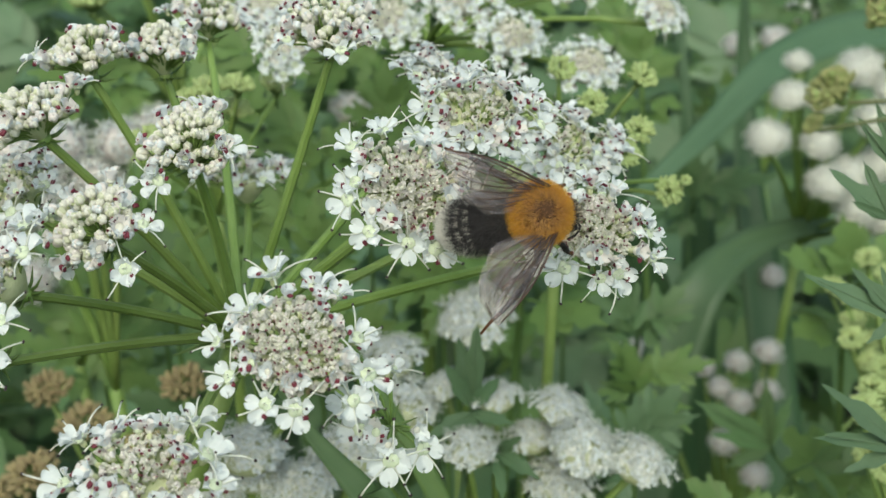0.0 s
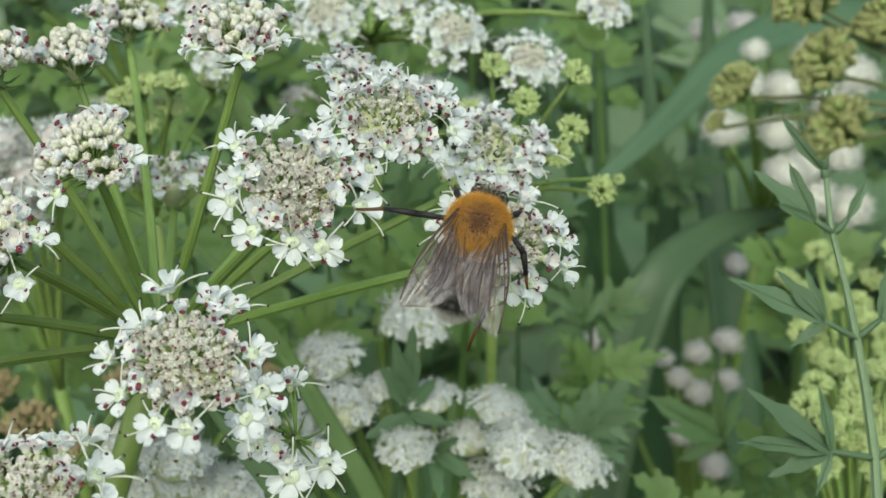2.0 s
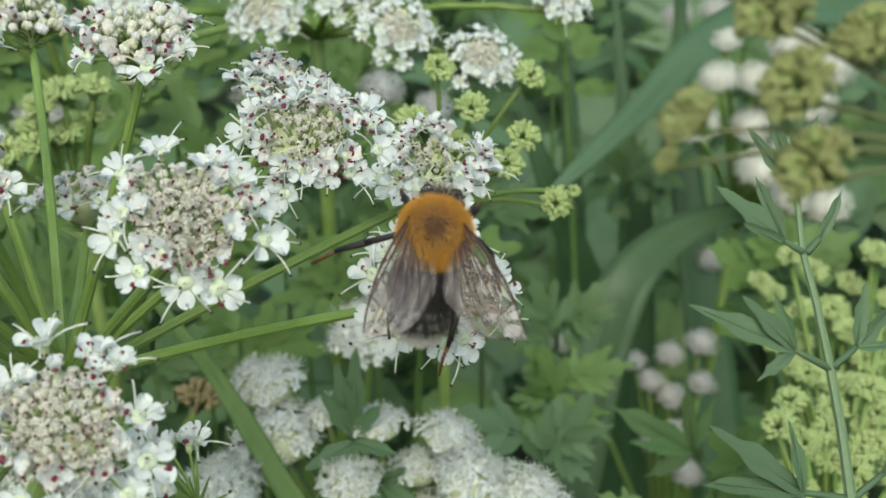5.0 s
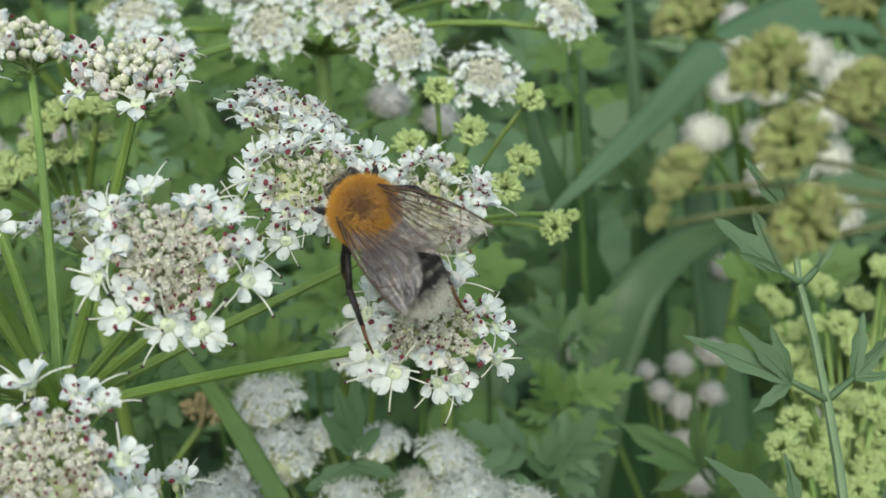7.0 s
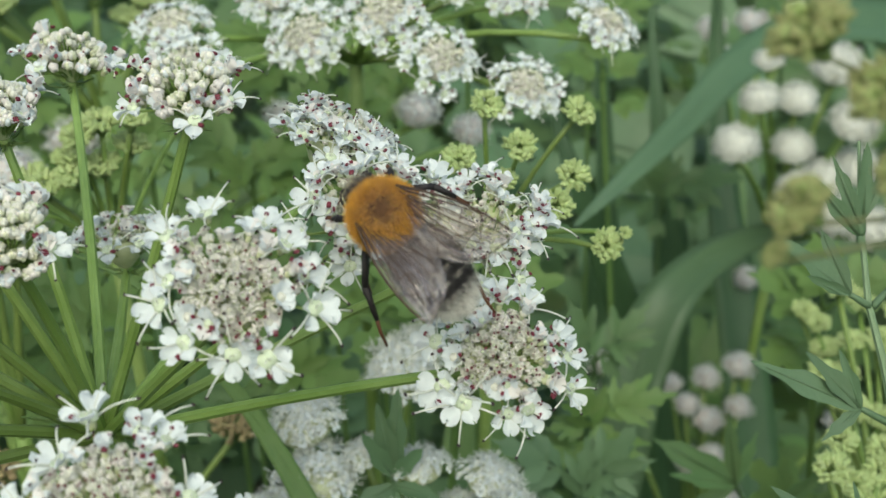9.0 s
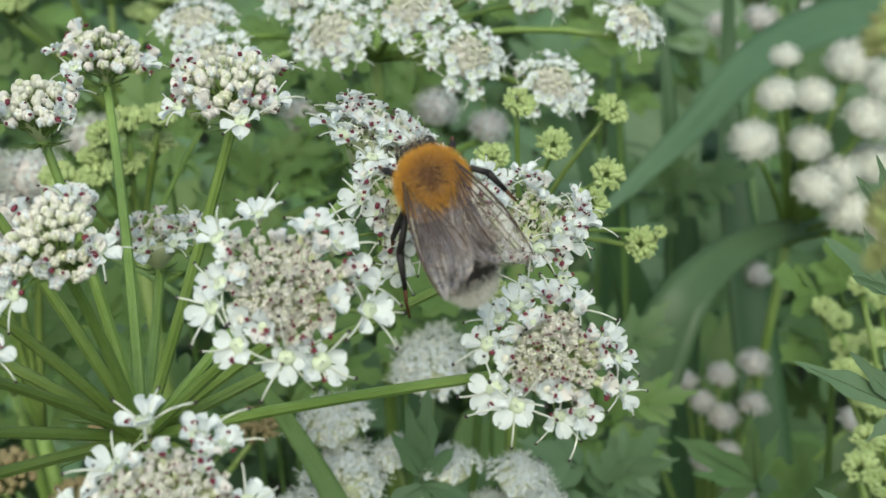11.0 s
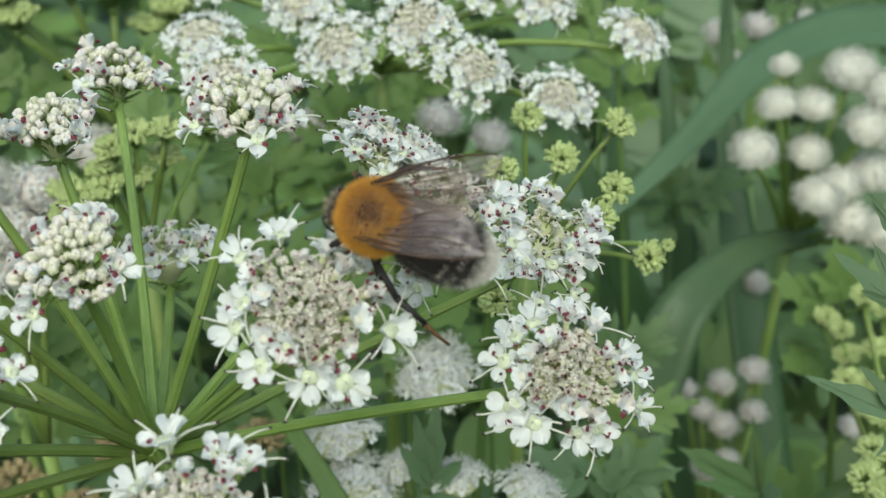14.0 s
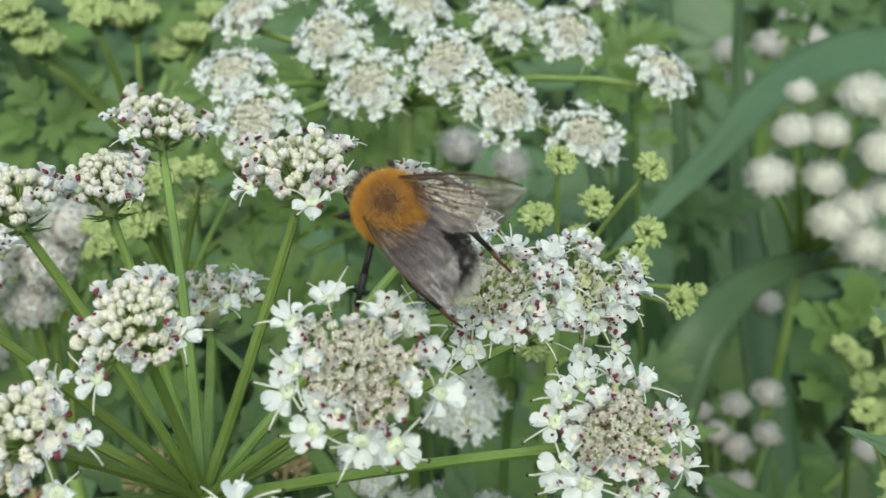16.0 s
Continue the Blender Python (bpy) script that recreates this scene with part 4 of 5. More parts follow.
def branching_herb(name, stem_pts, leaves, mat, stem_mat, label, stem_r, width, group=""):
    """A ribbed stalk to the ground and divided leaves: each base, fork, tips and the way it faces."""
    top = [at(*p) for p in stem_pts]
    low = stem_down(top[-1], (top[-1] - top[-2]).normalized(), None)
    root = umbel_thing(name, low[-1], label, "herb", group)
    pts = [p - low[-1] for p in top + low[1:]]
    part("stem", Shape().tube(pts, [stem_r * min(1.6, 0.35 + 0.13 * i) for i in range(len(pts))], stem_mat, 12, 0.22), root, smooth=False)
    r = random.Random(len(leaves) + int(stem_pts[0][0]))
    for base, fork, tips, face in leaves:
        s = Shape()
        divided_leaf(s, mat, at(*base) - low[-1], at(*fork) - low[-1], [at(*t) - low[-1] for t in tips], way(*face), r, width)
        part("leaf", s, root)
    return root


branching_herb("leafy_stalk", [(59.9, 161.5, 21.4), (60.0, 161.5, 16.0), (60.2, 161.5, 11.2), (61.0, 161.5, 2.8), (62.7, 161.5, -3.7), (64.3, 161.5, -11.5), (65.6, 161.5, -18.8), (66.7, 161.5, -27.1), (67.1, 161.5, -34.0)], [
    ((61.1, 161.5, 2.5), (58.7, 160.8, 3.9), [(50.2, 159.5, 10.5), (55.1, 160.0, 11.6), (53.0, 159.0, 6.3)], (-0.4, -0.9, 0.3)),
    ((61.5, 161.5, 2.4), (63.3, 162.0, 4.1), [(66.7, 163.0, 9.9)], (0.5, -0.8, 0.2)),
    ((60.2, 161.5, 9.6), (59.9, 161.3, 10.6), [(54.2, 159.5, 17.0)], (-0.5, -0.8, 0.1)),
    ((60.2, 161.5, 10.8), (59.8, 161.0, 12.0), [(56.5, 160.0, 19.4)], (-0.4, -0.9, 0.1)),
    ((60.2, 161.5, 11.0), (60.3, 161.2, 12.5), [(60.2, 160.0, 21.5), (63.0, 161.0, 19.0)], (0.1, -0.9, 0.2)),
    ((64.3, 161.5, -11.5), (59.8, 160.5, -9.1), [(47.1, 158.0, -3.2), (53.3, 159.0, -2.4), (57.1, 159.5, -2.3), (54.6, 158.0, -12.3)], (-0.2, -0.9, 0.4)),
    ((64.6, 161.5, -11.3), (67.8, 162.5, -9.1), [(69.2, 163.0, -1.1), (73.5, 164.0, -4.0), (74.0, 164.0, -9.0)], (0.4, -0.8, 0.3)),
    ((66.6, 161.5, -27.2), (60.5, 160.0, -26.0), [(48.0, 157.5, -23.6), (49.1, 158.0, -17.6), (59.2, 159.0, -17.5), (51.1, 157.0, -28.8), (57.9, 157.5, -31.0)], (-0.1, -0.8, 0.6)),
    ((66.8, 161.5, -27.4), (71.0, 162.5, -24.5), [(75.5, 163.5, -17.0), (79.0, 163.5, -23.0)], (0.4, -0.8, 0.4))],
    LEAF_GREY, STALK, "upright ribbed stalk with grey-green lobed leaves", 0.00056, 0.215)
branching_herb("leafy_herb", [(4.6, 206, -25), (4.8, 208.2, -28), (4.3, 209, -35.4), (2, 212, -50)], [
    ((4.8, 208, -28), (4.8, 206.5, -26.5), [(0.1, 202, -18.7), (5.5, 203, -12.5), (9.8, 203, -21.1), (2.5, 203, -15)], (0.0, -0.9, 0.4)),
    ((4.8, 208, -28), (4.8, 206.5, -27.8), [(12.0, 203, -29.0), (-2.5, 203, -31.2), (5.2, 202, -36.5)], (0.0, -0.8, 0.6)),
    ((4.5, 209, -33), (9, 206, -34), [(16, 202, -38), (13, 202, -31), (10, 202, -42)], (0.1, -0.8, 0.6))],
    LEAF_BLUE, LEAF_BLUE, "low herb with narrow green lobed leaves", 0.0009, 0.30, group="leafy herbs")
branching_herb("leafy_herb", [(74.0, 278, -40), (74.3, 280.5, -45), (79.8, 283, -52), (84, 288, -66)], [
    ((76, 281, -47), (74.3, 278, -44.5), [(57.0, 272, -33.6), (71.9, 273, -29.0), (78.1, 274, -33.0), (63.0, 272, -48.5), (60, 272, -41)], (-0.1, -0.9, 0.4)),
    ((79.8, 283, -52), (84, 279, -49), [(94, 273, -40), (97, 274, -50), (90, 273, -58)], (0.2, -0.8, 0.5)),
    ((80, 283, -53), (76, 279, -56), [(64, 272, -60), (70, 272, -66)], (0.0, -0.8, 0.6))],
    LEAF, LEAF, "low herb with narrow-lobed dark green leaves", 0.0009, 0.24, group="leafy herbs")
herb("leafy_herb", [(56, 345, 52), (57, 350, 38), (60, 362, 0)], [
    ((56, 345, 48), (46, 340, 54), (-0.1, -0.8, 0.6)), ((56, 345, 50), (54, 340, 64), (0, -0.9, 0.3)), ((56, 345, 48), (66, 340, 54), (0.1, -0.8, 0.5)), ((57, 348, 42), (46, 341, 42), (-0.1, -0.8, 0.6)), ((57, 348, 42), (67, 342, 40), (0.1, -0.8, 0.6))],
    LEAF_LIGHT, "bright green herb with finely lobed leaves", width=0.5, pairs=2, group="leafy herbs")
herb("leafy_herb", [(100, 300, -8), (100, 306, -20), (102, 316, -50)], [
    ((100, 300, -10), (82, 292, 0), (-0.1, -0.8, 0.6)), ((100, 300, -10), (96, 292, 8), (0, -0.9, 0.3)), ((100, 300, -10), (116, 294, 2), (0.1, -0.8, 0.5)), ((100, 304, -16), (84, 292, -20), (-0.1, -0.8, 0.6)), ((100, 304, -16), (112, 294, -22), (0.1, -0.8, 0.6))],
    LEAF_LIGHT, "bright green herb with finely lobed leaves", width=0.5, pairs=2, group="leafy herbs")
herb("leafy_herb", [(16, 250, 0), (16, 258, -16), (14, 275, -50)], [
    ((16, 250, -4), (0, 242, 4), (-0.1, -0.8, 0.6)), ((16, 250, -4), (12, 242, 14), (0, -0.9, 0.3)), ((16, 250, -4), (34, 242, 2), (0.1, -0.8, 0.5)), ((16, 254, -10), (-4, 240, -10), (-0.1, -0.8, 0.6)), ((16, 254, -10), (32, 242, -14), (0.1, -0.8, 0.6))],
    LEAF_LIGHT, "bright green herb behind the rays", width=0.5, pairs=2, group="leafy herbs")


def bushy(name, centre, size, n, mat, label, seed):
    """A low herb: leaves fanned out from the top of a stem."""
    r = random.Random(seed)
    x, y, z = centre
    leaves = []
    for k in range(n):
        a = k * 2 * math.pi / n + r.uniform(-0.3, 0.3)
        s = size * r.uniform(0.75, 1.25)
        leaves.append(((x, y, z - size * 0.4 * (k % 3) / 2), (x + s * math.cos(a), y - s * r.uniform(0.1, 0.5), z - size * 0.4 * (k % 3) / 2 + s * math.sin(a) * 0.8 + 0.2 * s), (math.cos(a) * 0.3, -0.8, 0.55)))
    return herb(name, [(x, y, z), (x, y + 6, z - 12), (x + 1, y + 18, z - 40)], leaves, mat, label, 0.0009, group="leafy herbs", width=r.uniform(0.28, 0.38), pairs=2)


for k, (c, size, n, mat) in enumerate([((40, 262, -40), 16, 7, LEAF_BLUE), ((48, 300, -18), 15, 7, LEAF), ((96, 300, -58), 18, 8, LEAF_LIGHT), ((62, 255, -56), 15, 8, LEAF_LIGHT), ((-2, 290, 6), 15, 7, LEAF), ((-30, 300, 24), 17, 7, LEAF_LIGHT), ((30, 300, 8), 13, 7, LEAF),
        ((-60, 270, -6), 17, 8, LEAF_LIGHT), ((-40, 262, -22), 14, 7, LEAF), ((128, 420, 92), 22, 8, LEAF), ((60, 400, 72), 20, 8, LEAF_LIGHT), ((84, 410, 20), 20, 7, LEAF), ((20, 330, 66), 16, 7, LEAF_LIGHT), ((118, 300, -40), 17, 7, LEAF_LIGHT), ((-20, 278, -20), 16, 8, LEAF_LIGHT), ((-52, 288, -38), 18, 8, LEAF), ((-82, 292, -22), 18, 8, LEAF_LIGHT), ((0, 284, -6), 15, 7, LEAF_LIGHT), ((-32, 296, 2), 18, 8, LEAF_LIGHT), ((46, 285, -30), 15, 8, LEAF_LIGHT), ((-42, 304, 44), 17, 8, LEAF_LIGHT), ((-66, 314, 30), 18, 8, LEAF_LIGHT), ((-22, 322, 56), 17, 8, LEAF_LIGHT), ((2, 322, 44), 15, 8, LEAF_LIGHT), ((-84, 300, 44), 17, 8, LEAF_LIGHT), ((-50, 285, 30), 14, 8, LEAF_LIGHT), ((-14, 300, 34), 14, 8, LEAF_LIGHT), ((-70, 290, 12), 15, 8, LEAF_LIGHT)]):
    words = {LEAF: "low herb with dark green lobed leaves", LEAF_BLUE: "low herb with blue-green lobed leaves", LEAF_LIGHT: "low herb with fresh green lobed leaves"}[mat]
    bushy("leafy_herb", c, size, n, mat, words, 900 + k)


def blade(name, pts, width, mat, label, face=(0, -0.9, 0.4)):
    """A long grass-like blade, folded a little on its midrib and tapering to a tip, down to the ground."""
    p = [at(*q) for q in pts]
    low = stem_down(p[0], (p[0] - p[1]).normalized(), None, 8)[1:]
    line = low[::-1] + p
    # smooth the line
    fine = []
    for i in range(len(line) - 1):
        a, b, c, d = line[max(i - 1, 0)], line[i], line[i + 1], line[min(i + 2, len(line) - 1)]
        for k in range(5):
            t = k / 5
            fine.append(0.5 * ((2 * b) + (c - a) * t + (2 * a - 5 * b + 4 * c - d) * t * t + (3 * b - a - 3 * c + d) * t ** 3))
    fine.append(line[-1])
    root = umbel_thing(name, low[-1], label, "leaf", "broad blades")
    z0 = way(*face)
    s, verts, faces = Shape(), [], []
    for i, q in enumerate(fine):
        d = (fine[min(i + 1, len(fine) - 1)] - fine[max(i - 1, 0)]).normalized()
        y = z0.cross(d).normalized()
        z = d.cross(y)
        u = i / (len(fine) - 1)
        w = width * MM * 0.5 * min(1, (1 - u) * 3.2 + 0.02) * (0.6 + 0.4 * min(1, u * 2))
        for v in (-1, -0.5, 0, 0.5, 1):
            verts.append(tuple(q + y * w * v + z * (abs(v) * w * 0.25 + 0.0004 * noise.noise(q * 30)) - low[-1]))
        for v in (1, 0, -1):
            verts.append(tuple(q + y * w * v * 0.98 + z * (abs(v) * w * 0.25 - 0.0006) - low[-1]))
    for i in range(len(fine) - 1):
        for k in range(8):
            a, b = i * 8 + k, i * 8 + (k + 1) % 8
            faces.append((a, a + 8, b + 8, b))
    s.add(verts, faces, mat)
    part("leaf_blade", s, root)
    rib = Shape()
    rib.tube([q - low[-1] - z0 * 0.0003 for q in fine[::3]], [width * MM * 0.035] * len(fine[::3]), mat, 5)
    part("midrib", rib, root)
    return root


blade("broad_blade", [(215, 425, 30), (185, 408, 58), (140.5, 391.0, 69.0), (104.4, 374.0, 58.0), (78.2, 357.0, 35.2), (58, 345, 18), (47.6, 340.0, 9.1)], 16, BLADE, "long grey-green blade arching through the meadow")
blade("broad_blade", [(58, 336.0, -52), (64.2, 338.0, -27.7), (73.7, 340.0, -8.5), (93.4, 357.0, 3.0), (119.6, 374.0, 6.9), (150, 385, 2)], 16, BLADE_MID, "broad green blade bending over", (-0.3, -0.9, 0.3))
blade("broad_blade", [(76, 405, -62), (70, 390, -25), (57, 368, 6.6), (48, 362, 30), (43, 365, 50)], 14, BLADE_DARK, "dark green blade standing upright", (0.1, -0.9, 0.3))
blade("broad_blade", [(110, 420, -20), (106, 425, 20), (108, 440, 70), (112, 450, 120)], 16, BLADE_DARK, "dark green blade standing upright", (0.1, -0.9, 0.3))
blade("broad_blade", [(94, 452, -20), (92.7, 447, 10), (90.0, 445, 29), (87.9, 445, 59.8), (86, 447, 100)], 13, BLADE_DARK, "dark green blade standing upright", (0.1, -0.9, 0.3))
blade("broad_blade", [(70, 452, -10), (71, 447, 15), (69, 445, 70), (68.6, 450, 100)], 12, BLADE_DARK, "dark green blade standing upright", (0.2, -0.9, 0.3))
blade("broad_blade", [(2, 199, -46), (-5.6, 199.7, -32.5), (-13.6, 204.0, -20.1), (-21.1, 204.0, -9.6), (-32, 206, 2), (-44, 208, 8)], 3.5, LEAF_LIGHT, "narrow green blade crossing under the umbel")
blade("broad_blade", [(-4, 170, -44), (-10.5, 170.0, -34.6), (-17.6, 170.0, -26.6), (-24, 172, -19)], 6.5, LEAF, "dark green blade under the umbel")


# ---- meadow foliage all round: leaves nobody could count ----
def foliage(name, n, mat, seed, near_y, far_y, size, label, canopy=0.62, depth=0.22, around=False):
    r = random.Random(seed)
    protos = []
    for i in range(4):
        s = Shape()
        lobed_leaf(s, mat, Matrix(), 1.0, r, 1 if around else 2, 0.46 if around else 0.34, False, False)
        protos.append(s)
    pv = [s.points() for s in protos]
    verts, faces, off = [], [], 0
    for i in range(n):
        y = near_y + (far_y - near_y) * r.random() ** 1.15
        x = r.uniform(-1, 1) * (0.24 + 0.62 * y)
        if around:
            a, d = r.uniform(0, 6.2832), near_y + (far_y - near_y) * math.sqrt(r.random())
            x, y = d * math.cos(a), 0.3 + d * math.sin(a)
        z = canopy - (0.12 if around and -0.3 < y < 0.4 and abs(x) < 0.4 else 0) + 0.05 * noise.noise((x * 5, y * 5, seed)) - depth * r.random() ** 1.6
        k = r.randrange(4)
        L = size * r.uniform(0.6, 1.3) * (0.75 + 0.45 * abs(y))
        tip = Vector((r.uniform(-1, 1), r.uniform(-1, 0.6), r.uniform(-0.35, 0.75)))
        m = np.array(leaf_pose((x, y, z), Vector((x, y, z)) + tip, (r.uniform(-0.5, 0.5), r.uniform(-1.0, 0.0), 1.0)))
        verts.append(pv[k] @ (m[:3, :3].T * L) + m[:3, 3])
        faces += [tuple(off + q for q in f) for f in protos[k].f]
        off += len(pv[k])
    s = Shape()
    s.add(np.concatenate(verts), faces, mat)
    return tagged(new(name, s.mesh(name)), label, "foliage", kind="stuff")


foliage("dark_foliage", 2300, LEAF, 11, 0.34, 1.9, 0.066, "dense dark green lobed leaves of the meadow", 0.66, 0.30)
foliage("bright_foliage", 900, LEAF_LIGHT, 12, 0.38, 1.7, 0.046, "bright green lobed leaves in the meadow", 0.67, 0.16)
foliage("blue_foliage", 800, LEAF_BLUE, 13, 0.40, 1.8, 0.068, "blue-green lobed leaves in the meadow", 0.67, 0.20)
foliage("meadow_foliage", 9000, LEAF, 14, 0.0, 3.2, 0.085, "green leaves of the meadow all round", 0.56, 0.30, True)


# ---- the bumblebee ----
BEE_ROWS = [
    (0.0, 9.4, 119.0, 3.4, 3, 9.4),
    (0.5, 10.1, 119.0, 2.9, 13, 9.9),
    (1.0, 11.5, 119.0, 3.4, 12, 10.4),
    (1.2, 11.4, 119.0, 4.3, 20, 10.1),
    (1.3, 12.5, 119.8, 2.3, 28, 9.5),
    (1.5, 13.7, 120.7, 1.7, 38, 9.0),
    (1.7, 13.7, 120.7, 2.0, 46, 9.7),
    (2.0, 13.3, 120.7, 3.3, 70, 9.0),
    (2.5, 12.8, 120.7, 4.5, 80, 9.5),
    (3.0, 12.3, 120.7, 4.8, 87, 9.8),
    (3.2, 12.4, 120.7, 4.7, 85, 10.0),
    (3.4, 14.6, 120.7, 4.7, 52, 10.7),
    (3.5, 15.4, 120.7, 3.6, 33, 10.6),
    (3.7, 15.8, 120.7, 4.8, 48, 10.6),
    (4.0, 14.3, 120.7, 7.9, 84, 9.7),
    (4.2, 14.7, 120.7, 7.0, 73, 9.5),
    (6.3, 17.6, 125.8, 7.8, 103, 9.6),
    (6.5, 14.5, 127.5, 10.1, 106, 11.1),
    (6.7, 12.6, 127.5, 12.8, 107, 11.3),
    (7.0, 11.6, 127.5, 11.7, 126, 11.0),
    (7.5, 10.9, 127.5, 12.3, 132, 9.9),
    (8.0, 9.5, 127.5, 12.5, 135, 11.4),
    (8.5, 9.3, 127.5, 14.6, 130, 10.3),
    (9.0, 7.0, 127.5, 13.6, 132, 11.2),
    (9.5, 6.5, 127.5, 14.6, 131, 10.6),
    (9.7, 6.6, 127.5, 14.9, 127, 11.5),
    (11.8, 6.1, 129.2, 16.8, 111, 10.9),
    (12.0, 5.4, 129.2, 16.5, 116, 10.7),
    (12.5, 6.2, 129.2, 17.0, 110, 11.1),
    (13.0, 6.3, 129.2, 17.9, 115, 10.9),
    (13.3, 6.2, 129.2, 17.8, 117, 11.0),
    (13.5, 3.6, 128.3, 18.4, 126, 10.8),
    (13.7, 1.5, 127.5, 17.7, 147, 10.5),
    (14.0, -0.0, 124.1, 15.3, 160, 10.6),
    (14.3, -1.8, 124.1, 14.9, 161, 10.1),
    (14.5, -1.6, 124.1, 15.5, 164, 10.1),
    (14.7, -2.0, 124.1, 15.8, 151, 10.3),
    (14.9, -0.5, 125.8, 20.4, 122, 11.1),
    (15.0, 0.2, 125.8, 19.5, 115, 11.2),
    (15.2, 0.2, 126.6, 21.1, 113, 11.2),
    (15.5, -0.8, 127.5, 21.8, 113, 10.8),
    (15.7, -1.6, 127.5, 22.4, 117, 10.6),
    (16.0, -3.8, 127.5, 22.1, 137, 10.0),
]
# seconds, spread of the left and the right wing, in degrees from the body's line
WING_ROWS = [
    (0.0, 26, 58), (0.2, 29, 51), (0.5, 37, 35), (1.0, 35, 39), (1.2, 27, 37), (1.5, 6, 36), (2.0, 19, 21), (2.5, 21, 21), (3.0, 25, 23), (3.2, 16, 26), (3.5, 26, 25), (3.7, 28, 22), (4.0, 20, 28), (4.2, 21, 27), (6.3, 11, 79), (6.5, 17, 46), (6.7, 14, 41), (7.0, 9, 39), (7.5, 15, 30), (8.0, 11, 30),
    (8.5, 20, 27), (9.0, 14, 31), (9.5, 15, 19), (9.7, 14, 18), (11.8, 11, 25), (12.5, 12, 24), (13.0, 16, 23), (13.3, 10, 27), (13.5, 6, 38), (13.7, 3, 37), (14.0, -2, 37), (14.5, 3, 34), (14.7, 4, 19), (14.9, 33, 18), (15.2, 38, 29), (15.5, 48, 59), (15.7, 33, 74), (16.0, 13, 43),
]
LEG_ROWS = [(0.0, 138, 12), (1.2, 132, 8), (1.5, 114, 2), (2.0, 98, 0), (2.5, 84, 0), (3.0, 76, 0), (3.2, 86, 0), (3.5, 126, 0), (4.0, 94, 0), (4.2, 100, 2), (6.3, 112, 52), (7.0, 116, 60), (15.5, 112, 56), (16.0, 116, 18)]


def fur(shape, centre, size, n, length, pick, r, lean=-0.5, thin=0.00002, skip=None):
    """Hairs on an ellipsoid: each a thin spike that leans back. pick: its material by the way it points."""
    for i in range(n):
        d = Vector((r.gauss(0, 1), r.gauss(0, 1), r.gauss(0, 1))).normalized()
        if skip and skip(d, r):
            continue
        p = Vector((d.x * size[0], d.y * size[1], d.z * size[2])) + Vector(centre)
        nrm = Vector((d.x / size[0], d.y / size[1], d.z / size[2])).normalized()
        tip = p + (nrm + Vector((lean, 0, 0)) * r.uniform(0.3, 1.0) + Vector((r.uniform(-.35, .35), r.uniform(-.35, .35), r.uniform(-.35, .35)))).normalized() * length * r.uniform(0.6, 1.15)
        side = nrm.orthogonal().normalized()
        side = (Matrix.Rotation(r.uniform(0, 6.3), 3, nrm) @ side) * thin
        shape.add([p - side, p + side, tip], [(0, 1, 2)], pick(d, r))


